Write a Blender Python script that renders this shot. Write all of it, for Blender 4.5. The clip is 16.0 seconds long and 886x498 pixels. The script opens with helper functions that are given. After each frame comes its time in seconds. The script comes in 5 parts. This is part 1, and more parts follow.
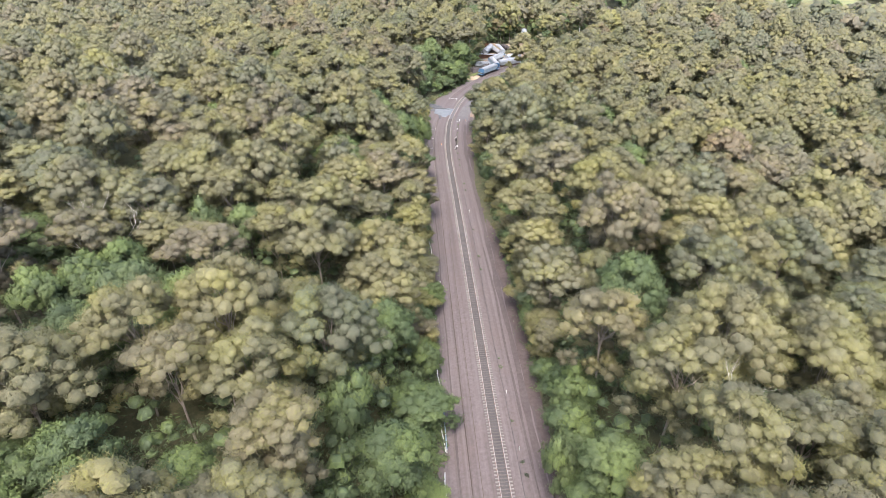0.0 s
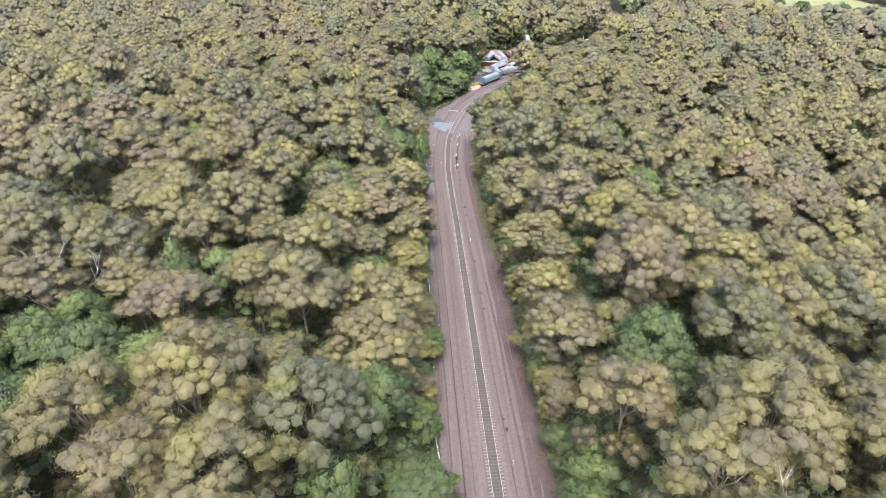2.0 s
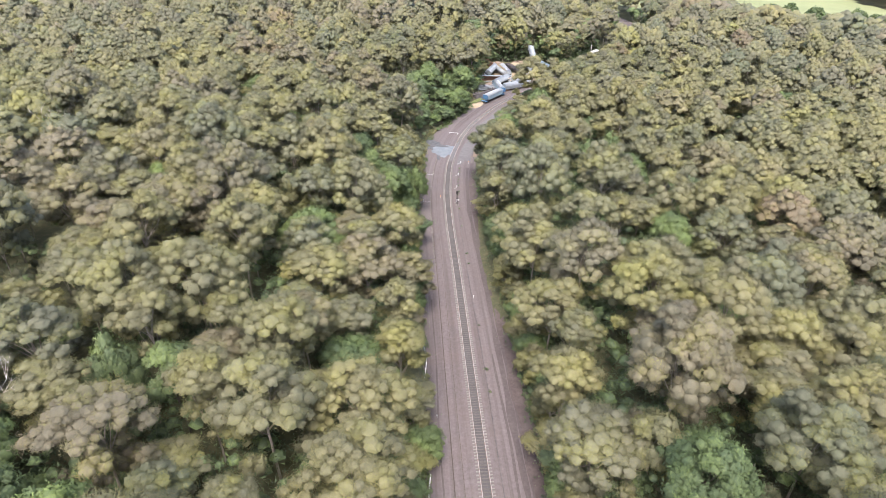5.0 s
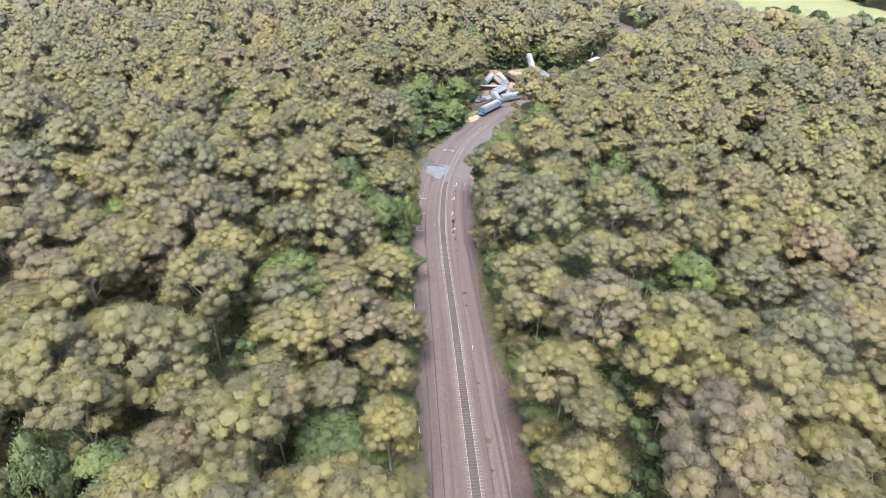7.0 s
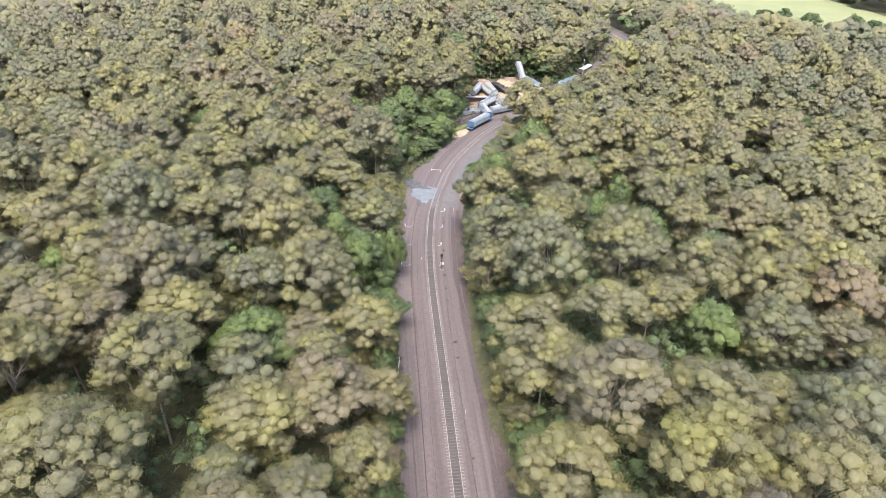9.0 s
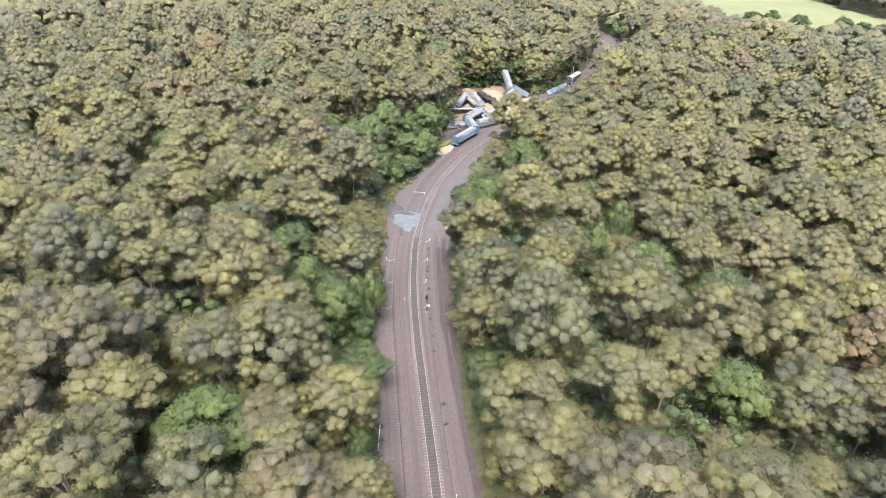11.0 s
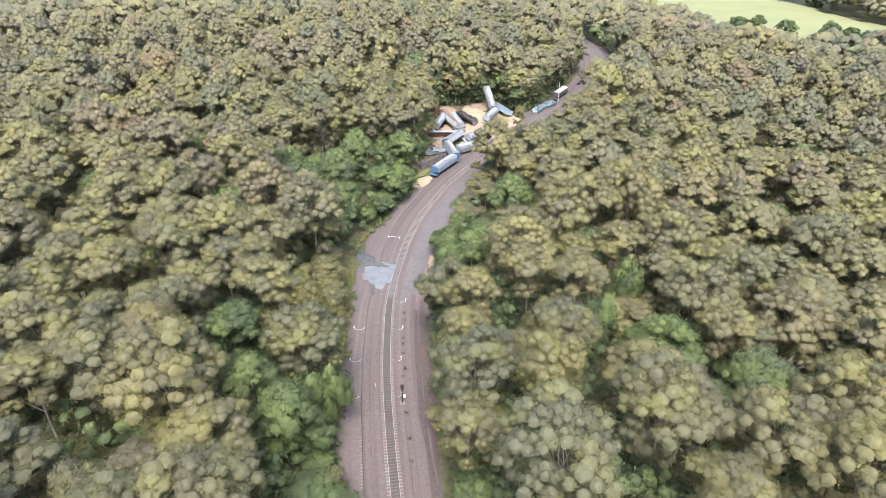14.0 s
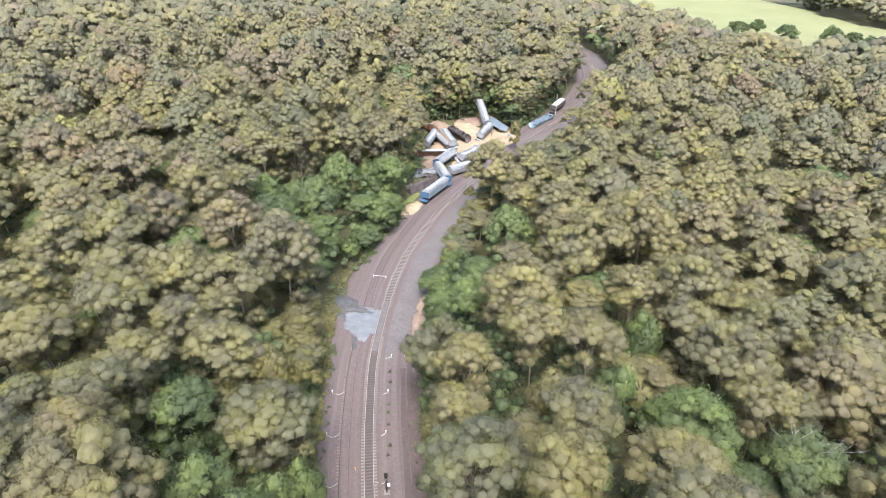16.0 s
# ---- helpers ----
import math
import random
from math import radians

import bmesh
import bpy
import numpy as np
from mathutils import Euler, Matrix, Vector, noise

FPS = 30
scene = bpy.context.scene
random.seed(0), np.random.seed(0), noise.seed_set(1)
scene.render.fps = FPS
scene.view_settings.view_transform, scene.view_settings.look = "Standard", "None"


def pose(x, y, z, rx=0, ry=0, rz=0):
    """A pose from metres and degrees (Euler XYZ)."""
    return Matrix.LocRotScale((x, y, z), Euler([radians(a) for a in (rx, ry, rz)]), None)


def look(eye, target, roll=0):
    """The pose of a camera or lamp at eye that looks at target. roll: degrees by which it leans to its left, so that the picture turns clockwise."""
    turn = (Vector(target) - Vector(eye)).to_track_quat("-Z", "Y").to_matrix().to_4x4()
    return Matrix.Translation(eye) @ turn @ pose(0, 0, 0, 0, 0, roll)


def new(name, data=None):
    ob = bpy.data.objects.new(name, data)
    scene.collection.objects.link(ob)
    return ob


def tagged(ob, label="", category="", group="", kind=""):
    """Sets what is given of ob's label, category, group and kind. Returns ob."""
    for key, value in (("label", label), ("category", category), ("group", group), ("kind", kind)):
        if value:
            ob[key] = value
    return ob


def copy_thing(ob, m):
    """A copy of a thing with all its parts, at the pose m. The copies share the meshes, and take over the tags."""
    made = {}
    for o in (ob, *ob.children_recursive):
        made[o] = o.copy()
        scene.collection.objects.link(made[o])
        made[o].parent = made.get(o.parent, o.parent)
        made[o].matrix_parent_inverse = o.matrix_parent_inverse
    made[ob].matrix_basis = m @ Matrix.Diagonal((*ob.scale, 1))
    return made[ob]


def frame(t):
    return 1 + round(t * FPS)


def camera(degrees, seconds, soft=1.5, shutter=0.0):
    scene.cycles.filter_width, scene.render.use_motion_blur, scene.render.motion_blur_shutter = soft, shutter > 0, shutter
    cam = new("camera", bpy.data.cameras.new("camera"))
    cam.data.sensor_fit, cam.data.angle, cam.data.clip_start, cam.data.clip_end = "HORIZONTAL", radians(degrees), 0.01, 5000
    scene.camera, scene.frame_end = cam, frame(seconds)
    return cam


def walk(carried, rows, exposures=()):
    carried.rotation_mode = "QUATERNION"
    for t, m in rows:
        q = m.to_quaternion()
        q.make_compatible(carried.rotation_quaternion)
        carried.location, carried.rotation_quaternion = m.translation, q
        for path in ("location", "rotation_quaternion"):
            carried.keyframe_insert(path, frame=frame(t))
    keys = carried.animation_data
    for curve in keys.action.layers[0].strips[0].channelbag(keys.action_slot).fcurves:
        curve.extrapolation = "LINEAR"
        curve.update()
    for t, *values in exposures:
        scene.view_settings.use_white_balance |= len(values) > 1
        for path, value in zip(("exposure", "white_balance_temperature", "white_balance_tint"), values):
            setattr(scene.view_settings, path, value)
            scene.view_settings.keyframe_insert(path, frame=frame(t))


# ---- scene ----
cam = camera(73.1, 16.0, soft=0.8)
METRES, EYE, TILT, LEAN, TURN = 136.0, 75.0, -30.0, 0.0, 0.0
ROWS = [
    (0.0, 0.0, 0.0, 0.0, -0.0, 0.0, 0.0),
    (0.5, 0.0002, 0.0196, 0.016, 0.0, -0.02, -0.01),
    (1.0, 0.0005, 0.0406, 0.0313, -0.0, -0.03, -0.0),
    (1.5, 0.0007, 0.0629, 0.0459, -0.0, -0.05, -0.01),
    (2.0, 0.0011, 0.0857, 0.0616, -0.0, -0.08, -0.02),
    (2.5, 0.0012, 0.1089, 0.078, -0.02, -0.08, -0.01),
    (3.0, 0.0016, 0.1328, 0.0944, -0.0, -0.08, -0.02),
    (3.5, 0.0017, 0.1569, 0.1108, -0.0, -0.08, -0.03),
    (4.0, 0.0017, 0.1817, 0.1264, -0.01, -0.08, -0.05),
    (6.5, 0.0035, 0.3125, 0.2089, -0.22, -0.07, 0.15),
    (7.0, 0.0038, 0.3395, 0.2257, -0.45, -0.08, 0.27),
    (7.5, 0.0041, 0.3663, 0.2424, -0.72, -0.07, 0.41),
    (8.0, 0.0045, 0.3934, 0.2592, -1.0, -0.07, 0.54),
    (8.5, 0.0053, 0.4207, 0.2756, -1.27, -0.08, 0.72),
    (9.0, 0.0061, 0.4475, 0.2925, -1.6, -0.09, 0.91),
    (11.5, 0.0146, 0.584, 0.3758, -3.35, -0.16, 1.94),
    (12.0, 0.0171, 0.6116, 0.3928, -3.77, -0.16, 2.18),
    (12.5, 0.0199, 0.6394, 0.4103, -4.12, -0.18, 2.37),
    (13.0, 0.0231, 0.668, 0.4277, -4.42, -0.18, 2.54),
    (13.5, 0.0268, 0.6964, 0.4449, -4.61, -0.17, 2.66),
    (14.0, 0.0309, 0.7253, 0.4626, -4.76, -0.18, 2.75),
    (14.5, 0.0351, 0.7543, 0.4802, -4.95, -0.19, 2.87),
    (15.0, 0.0395, 0.7835, 0.4979, -5.12, -0.17, 2.96),
    (15.5, 0.0434, 0.8126, 0.516, -5.32, -0.18, 3.05),
    (16.0, 0.0482, 0.8424, 0.534, -5.44, -0.16, 3.14),
]
walk(cam, [(t, pose(0, 0, EYE, TILT, LEAN, TURN) @ pose(METRES * x, METRES * y, METRES * z, 90 + pitch, roll, yaw)) for t, x, y, z, yaw, pitch, roll in ROWS])

# ---- light ----
SUN_ELEV, SUN_AZ = 60.0, 186.0
world = bpy.data.worlds.new("sky")
scene.world = world
world.use_nodes = True
wn = world.node_tree.nodes
sky = wn.new("ShaderNodeTexSky")
sky.sky_type, sky.sun_disc = "NISHITA", False
sky.sun_elevation, sky.sun_rotation = radians(SUN_ELEV), radians(SUN_AZ)
sky.air_density, sky.dust_density, sky.ozone_density = 1.0, 4.0, 1.0
wn["Background"].inputs[1].default_value = 0.255
world.node_tree.links.new(sky.outputs[0], wn["Background"].inputs[0])
sun_data = bpy.data.lights.new("sun", "SUN")
sun_data.energy, sun_data.angle, sun_data.color = 2.1, radians(24), (1.0, 0.95, 0.88)
sun = new("sun", sun_data)
a = radians(SUN_AZ)
e = radians(SUN_ELEV)
sun.matrix_world = look((300 * math.sin(a) * math.cos(e), 300 * math.cos(a) * math.cos(e), 300 * math.sin(e)), (0, 0, 0))
scene.view_settings.exposure = 1.29


# ---- materials ----
class Nodes:
    """A short way to write node trees."""

    def __init__(self, name, rough=0.8, metal=0.0, spec=0.3):
        self.mat = bpy.data.materials.new(name)
        self.mat.use_nodes = True
        self.n, self.l = self.mat.node_tree.nodes, self.mat.node_tree.links
        self.b = self.n["Principled BSDF"]
        self.set("Roughness", rough), self.set("Metallic", metal), self.set("Specular IOR Level", spec)
        self.pos = self.n.new("ShaderNodeNewGeometry").outputs["Position"]

    def set(self, socket, value):
        self.b.inputs[socket].default_value = value

    def link(self, a, b):
        self.l.new(a, b)

    def noise(self, scale, detail=4, rough=0.6, vec=None, stretch=None):
        t = self.n.new("ShaderNodeTexNoise")
        t.inputs["Scale"].default_value, t.inputs["Detail"].default_value, t.inputs["Roughness"].default_value = scale, detail, rough
        v = vec or self.pos
        if stretch:
            m = self.n.new("ShaderNodeMapping")
            m.inputs["Scale"].default_value = stretch
            self.link(v, m.inputs["Vector"])
            v = m.outputs[0]
        self.link(v, t.inputs["Vector"])
        return t.outputs["Fac"]

    def ramp(self, fac, *stops):
        r = self.n.new("ShaderNodeValToRGB")
        el = r.color_ramp.elements
        while len(el) < len(stops):
            el.new(0.5)
        for k, (p, c) in zip(el, stops):
            k.position = p
            k.color = (*c, 1) if len(c) == 3 else c
        self.link(fac, r.inputs[0])
        return r.outputs[0]

    def mix(self, fac, a, b, how="MIX"):
        m = self.n.new("ShaderNodeMix")
        m.data_type, m.blend_type = "RGBA", how
        for sock, v in ((m.inputs[0], fac), (m.inputs[6], a), (m.inputs[7], b)):
            if isinstance(v, bpy.types.NodeSocket):
                self.link(v, sock)
            elif isinstance(v, tuple):
                sock.default_value = (*v, 1)
            else:
                sock.default_value = v
        return m.outputs[2]

    def math(self, op, a, b=0.0):
        m = self.n.new("ShaderNodeMath")
        m.operation = op
        for sock, v in zip(m.inputs, (a, b)):
            if isinstance(v, bpy.types.NodeSocket):
                self.link(v, sock)
            else:
                sock.default_value = v
        return m.outputs[0]

    def hue(self):
        return self.n.new("ShaderNodeObjectInfo").outputs["Color"]

    def attr(self, name):
        t = self.n.new("ShaderNodeAttribute")
        t.attribute_name = name
        return t.outputs["Fac"]

    def bump(self, fac, strength=0.4, dist=0.05):
        t = self.n.new("ShaderNodeBump")
        t.inputs["Strength"].default_value, t.inputs["Distance"].default_value = strength, dist
        self.link(fac, t.inputs["Height"])
        self.link(t.outputs[0], self.b.inputs["Normal"])

    def colour(self, c):
        self.link(c, self.b.inputs["Base Color"]) if isinstance(c, bpy.types.NodeSocket) else self.set("Base Color", (*c, 1))
        return self.mat


def leaf_material(name, stops, per_object, young, dark_leaf, through_light=0.22):
    """Waxy foliage: one hue a tree, tufts painted darker inside and yellower and lighter outside as if shaded, some
    light through the leaves.
    """
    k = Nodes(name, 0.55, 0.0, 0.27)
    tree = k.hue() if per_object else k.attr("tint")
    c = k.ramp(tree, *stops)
    c = k.mix(k.ramp(k.attr("tuft"), (0.0, (0.9, 0.9, 0.9)), (0.40, (0, 0, 0))), c, dark_leaf)
    # young is the lighter outer colour, painted as light on the tips
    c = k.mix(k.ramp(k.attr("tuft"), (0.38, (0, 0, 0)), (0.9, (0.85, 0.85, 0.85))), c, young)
    c = k.mix(k.ramp(k.noise(0.16, 3), (0.42, (0, 0, 0)), (0.66, (0.45, 0.45, 0.45))), c, dark_leaf)
    c = k.mix(k.ramp(k.noise(5.0, 4, 0.7), (0.46, (0, 0, 0)), (0.70, (0.32, 0.32, 0.32))), c, (0.050, 0.052, 0.030))
    k.bump(k.noise(5.0, 4, 0.7), 0.8, 0.14)
    k.colour(c)
    tr = k.n.new("ShaderNodeBsdfTranslucent")
    k.link(c, tr.inputs[0])
    m = k.n.new("ShaderNodeMixShader")
    m.inputs[0].default_value = through_light
    k.link(k.b.outputs[0], m.inputs[1]), k.link(tr.outputs[0], m.inputs[2])
    k.link(m.outputs[0], k.n["Material Output"].inputs[0])
    return k.mat


GUM = ((0.0, (0.098, 0.112, 0.072)), (0.15, (0.142, 0.140, 0.085)), (0.35, (0.176, 0.169, 0.091)), (0.5, (0.198, 0.182, 0.090)), (0.62, (0.124, 0.135, 0.089)),
       (0.76, (0.170, 0.142, 0.103)), (0.90, (0.205, 0.202, 0.076)), (1.0, (0.191, 0.143, 0.093)))
RAIN = ((0.0, (0.070, 0.098, 0.050)), (0.4, (0.094, 0.134, 0.061)), (0.7, (0.126, 0.168, 0.065)), (1.0, (0.114, 0.147, 0.078)))
# light and dark leaf colours: painted shading of the tufts, and random patches
GUM_LIGHT, GUM_DARK = (0.240, 0.231, 0.062), (0.098, 0.095, 0.065)
RAIN_LIGHT, RAIN_DARK = (0.182, 0.236, 0.070), (0.060, 0.083, 0.046)
m_gum = leaf_material("gum_leaves", GUM, True, GUM_LIGHT, GUM_DARK)
m_gum_wood = leaf_material("gum_wood_leaves", GUM, False, GUM_LIGHT, GUM_DARK)
m_rain = leaf_material("broad_leaves", RAIN, True, RAIN_LIGHT, RAIN_DARK)
m_rain_wood = leaf_material("broad_wood_leaves", RAIN, False, RAIN_LIGHT, RAIN_DARK)


def stone_mix(name, dark, mid, light, scale, rough=0.9, bump=0.5, big=0.08):
    k = Nodes(name, rough)
    c = k.ramp(k.noise(scale, 6, 0.7), (0.28, dark), (0.5, mid), (0.75, light))
    c = k.mix(k.ramp(k.noise(big, 4), (0.4, (0, 0, 0)), (0.65, (0.55, 0.55, 0.55))), c, dark)
    k.bump(k.noise(scale * 1.5, 5), bump)
    return k.colour(c)


def bark_material(name, dark, light):
    k = Nodes(name, 0.85)
    c = k.ramp(k.noise(1.2, 5, vec=None, stretch=(1, 1, 0.25)), (0.3, dark), (0.7, light))
    k.bump(k.noise(9, 3, stretch=(1, 1, 0.2)), 0.5)
    return k.colour(c)


m_bark = bark_material("gum_bark", (0.09, 0.075, 0.065), (0.33, 0.29, 0.25))
m_bark_dark = bark_material("dark_bark", (0.035, 0.03, 0.025), (0.12, 0.10, 0.085))
m_dead = bark_material("bleached_wood", (0.22, 0.20, 0.19), (0.55, 0.52, 0.49))
m_floor = stone_mix("forest_floor", (0.036, 0.039, 0.021), (0.072, 0.072, 0.036), (0.130, 0.111, 0.065), 0.8, bump=0.8)
m_sleeper = stone_mix("weathered_concrete", (0.115, 0.105, 0.100), (0.185, 0.172, 0.166), (0.250, 0.236, 0.228), 6)
m_old_sleeper = stone_mix("stained_concrete", (0.080, 0.068, 0.062), (0.155, 0.138, 0.130), (0.235, 0.218, 0.208), 4)
m_stained = stone_mix("dust_stained_concrete", (0.060, 0.053, 0.051), (0.096, 0.086, 0.083), (0.138, 0.125, 0.121), 5)
m_timber = stone_mix("weathered_timber", (0.07, 0.055, 0.045), (0.14, 0.11, 0.09), (0.2, 0.17, 0.14), 5)
m_crib = stone_mix("grey_ballast", (0.040, 0.036, 0.038), (0.068, 0.062, 0.064), (0.105, 0.097, 0.098), 7, big=0.3)
m_rut = stone_mix("dark_rut_dirt", (0.056, 0.044, 0.045), (0.074, 0.060, 0.060), (0.095, 0.080, 0.080), 1.5, big=0.15)
m_road = stone_mix("gravel_road", (0.076, 0.070, 0.073), (0.108, 0.101, 0.103), (0.136, 0.129, 0.133), 1.4, big=0.2)
m_ash = stone_mix("blue_grey_fines", (0.095, 0.105, 0.120), (0.138, 0.153, 0.175), (0.180, 0.196, 0.218), 0.55, bump=0.6, big=0.35)
m_dark_fines = stone_mix("dark_fines", (0.045, 0.045, 0.050), (0.076, 0.078, 0.085), (0.125, 0.130, 0.142), 0.8)
m_grain = stone_mix("spilled_grain", (0.215, 0.164, 0.110), (0.290, 0.232, 0.165), (0.345, 0.292, 0.222), 0.5, big=0.15)
m_soil = stone_mix("orange_soil", (0.15, 0.110, 0.088), (0.22, 0.167, 0.134), (0.285, 0.230, 0.19), 0.9, big=0.2)
m_red_soil = stone_mix("dark_red_soil", (0.050, 0.037, 0.036), (0.078, 0.060, 0.058), (0.115, 0.094, 0.089), 1.2, big=0.15)
m_weed = stone_mix("weeds", (0.05, 0.06, 0.02), (0.12, 0.14, 0.05), (0.24, 0.25, 0.10), 3)

k = Nodes("pasture", 0.9)
c = k.ramp(k.noise(0.02, 5), (0.3, (0.143, 0.159, 0.074)), (0.55, (0.179, 0.190, 0.092)), (0.75, (0.213, 0.215, 0.115)))
c = k.mix(k.ramp(k.noise(0.6, 4), (0.4, (0, 0, 0)), (0.7, (0.4, 0.4, 0.4))), c, (0.131, 0.149, 0.066))
k.bump(k.noise(2, 4), 0.5)
m_field = k.colour(c)

# Brown ballast and dirt, streaked along the line by wheels and water; the map runs across (x) and along (y) the line.
k = Nodes("ballast_and_dirt", 0.92)
uv = k.n.new("ShaderNodeUVMap").outputs[0]
c = k.ramp(k.noise(1.6, 7, 0.75), (0.28, (0.076, 0.063, 0.061)), (0.5, (0.105, 0.088, 0.090)), (0.74, (0.138, 0.118, 0.120)))
streak = k.noise(1.0, 4, 0.6, vec=uv, stretch=(0.9, 0.012, 1))
c = k.mix(k.ramp(streak, (0.45, (0, 0, 0)), (0.62, (0.55, 0.55, 0.55))), c, (0.065, 0.052, 0.052))
c = k.mix(k.ramp(k.noise(1.0, 4, 0.6, vec=uv, stretch=(1.3, 0.02, 1)), (0.52, (0, 0, 0)), (0.72, (0.45, 0.45, 0.45))), c, (0.151, 0.133, 0.135))
c = k.mix(k.ramp(k.noise(0.12, 4), (0.45, (0, 0, 0)), (0.7, (0.3, 0.3, 0.3))), c, (0.104, 0.079, 0.073))
k.bump(k.noise(7, 4), 0.6)
m_ballast = k.colour(c)


def painted(name, colour, dirt=(0.12, 0.10, 0.09), amount=0.5, rough=0.5, metal=0.0):
    k = Nodes(name, rough, metal)
    c = k.mix(k.ramp(k.noise(0.8, 5), (0.4, (0, 0, 0)), (0.75, (amount,) * 3)), colour, dirt)
    c = k.mix(k.ramp(k.noise(7, 4), (0.5, (0, 0, 0)), (0.8, (amount * 0.6,) * 3)), c, (0.20, 0.13, 0.09))
    k.bump(k.noise(3, 3), 0.15)
    return k.colour(c)


m_white = painted("white_paint", (0.54, 0.55, 0.56), amount=0.25)
m_roof = painted("pale_grey_wagon_paint", (0.30, 0.33, 0.37), amount=0.4)
m_side = painted("grey_wagon_paint", (0.25, 0.28, 0.31), amount=0.45)
m_blue = painted("blue_wagon_paint", (0.05, 0.125, 0.235), amount=0.3)
m_pale_blue = painted("faded_blue_wagon_paint", (0.215, 0.295, 0.37), amount=0.4)
m_burnt = painted("scorched_steel", (0.06, 0.055, 0.06), (0.16, 0.14, 0.14), 0.7, 0.7)
m_rust = painted("rusty_steel", (0.17, 0.09, 0.06), (0.08, 0.05, 0.04), 0.6, 0.75)
m_rail = painted("worn_rail_steel", (0.29, 0.275, 0.275), (0.16, 0.135, 0.125), 0.5, 0.5, 0.3)
m_old_rail = painted("dull_rail", (0.060, 0.046, 0.042), (0.04, 0.03, 0.028), 0.5, 0.8)
m_black = painted("black_paint", (0.02, 0.02, 0.022), (0.07, 0.065, 0.06), 0.3)
m_orange = painted("orange_paint", (0.70, 0.25, 0.05), amount=0.2)


# ---- mesh helpers ----
def part(name, bm, material, parent=None, label=""):
    """Links a bmesh as one mesh object, under a thing or a part."""
    me = bpy.data.meshes.new(name)
    bm.to_mesh(me)
    bm.free()
    for m in material if isinstance(material, (list, tuple)) else (material,):
        me.materials.append(m)
    ob = new(name, me)
    if parent is not None:
        ob.parent = parent
    return tagged(ob, label)


def share(name, me, parent, m):
    """One more object on a mesh that is already there."""
    ob = new(name, me)
    ob.parent = parent
    ob.matrix_basis = m
    return ob


def empty(name, m=None, **tags):
    ob = new(name)
    if m is not None:
        ob.matrix_basis = m
    return tagged(ob, **tags)


def box(bm, x0, x1, y0, y1, z0, z1, m=None, bevel=0.0):
    r = bmesh.ops.create_cube(bm, size=1.0)
    bmesh.ops.transform(bm, matrix=Matrix.Translation(((x0 + x1) / 2, (y0 + y1) / 2, (z0 + z1) / 2)) @ Matrix.Diagonal((x1 - x0, y1 - y0, z1 - z0, 1)), verts=r["verts"])
    if bevel:
        edges = list({ed for v in r["verts"] for ed in v.link_edges})
        out = bmesh.ops.bevel(bm, geom=edges, offset=bevel, segments=1, affect="EDGES", profile=0.5)
        vs = list({v for f in out["faces"] for v in f.verts} | {v for v in r["verts"] if v.is_valid})
    else:
        vs = r["verts"]
    if m is not None:
        bmesh.ops.transform(bm, matrix=m, verts=vs)
    return bm


def tube(bm, a, b, r0, r1, n=6):
    """A tapered tube from a to b."""
    a, b = Vector(a), Vector(b)
    q = (b - a).to_track_quat("Z", "Y").to_matrix()
    rings = []
    for p, r in ((a, r0), (b, r1)):
        rings.append([bm.verts.new(p + q @ Vector((r * math.cos(2 * math.pi * i / n), r * math.sin(2 * math.pi * i / n), 0))) for i in range(n)])
    for i in range(n):
        bm.faces.new((rings[0][i], rings[0][(i + 1) % n], rings[1][(i + 1) % n], rings[1][i]))
    if r1 > 0.02:
        bm.faces.new(rings[1])
    bm.faces.new(rings[0][::-1])
    return bm


def mesh_of(name, co, sides, attrs, material, normals=None):
    """A mesh out of loose faces: co (faces * sides, 3), attributes by face."""
    if normals is not None:
        # turn each face so that it looks the way its dome does
        q = co.reshape(-1, 3, 3)
        back = (np.cross(q[:, 1] - q[:, 0], q[:, 2] - q[:, 0]) * normals.reshape(-1, 3, 3).sum(1)).sum(1) < 0
        q = np.where(back[:, None, None], q[:, ::-1], q)
        w = normals.reshape(-1, 3, 3)
        normals = np.where(back[:, None, None], w[:, ::-1], w).reshape(-1, 3)
        co = q.reshape(-1, 3)
    n = len(co)
    f = n // sides
    me = bpy.data.meshes.new(name)
    me.vertices.add(n)
    me.vertices.foreach_set("co", np.ascontiguousarray(co, dtype=np.float32).ravel())
    me.loops.add(n)
    me.loops.foreach_set("vertex_index", np.arange(n, dtype=np.int32))
    me.polygons.add(f)
    me.polygons.foreach_set("loop_start", np.arange(0, n, sides, dtype=np.int32))
    for key, values in attrs.items():
        at = me.attributes.new(key, "FLOAT", "FACE")
        at.data.foreach_set("value", np.ascontiguousarray(values, dtype=np.float32))
    me.materials.append(material)
    me.update(calc_edges=True)
    if normals is not None:
        me.polygons.foreach_set("use_smooth", np.ones(f, bool))
        me.normals_split_custom_set_from_vertices(normals.astype(np.float32))
    return me


# ---- the lie of the land ----
LINE = ((22.6, -160), (12.6, 0), (9.1, 60), (8.4, 72), (7.7, 86), (6.45, 110), (5.4, 130), (3.95, 158), (2.3, 186), (1.75, 200), (1.75, 212), (2.5, 229),
        (4.1, 240), (7.6, 258), (12.2, 273), (22.2, 295), (28.5, 305.2), (35.4, 315.8), (51.4, 338), (67.7, 359), (83, 377.5), (102, 404), (118, 434), (128.5, 470), (133, 500), (128, 545), (105, 600))
LY = np.arange(-160, 601, 1.0)
LX = np.interp(LY, [p[1] for p in LINE], [p[0] for p in LINE])
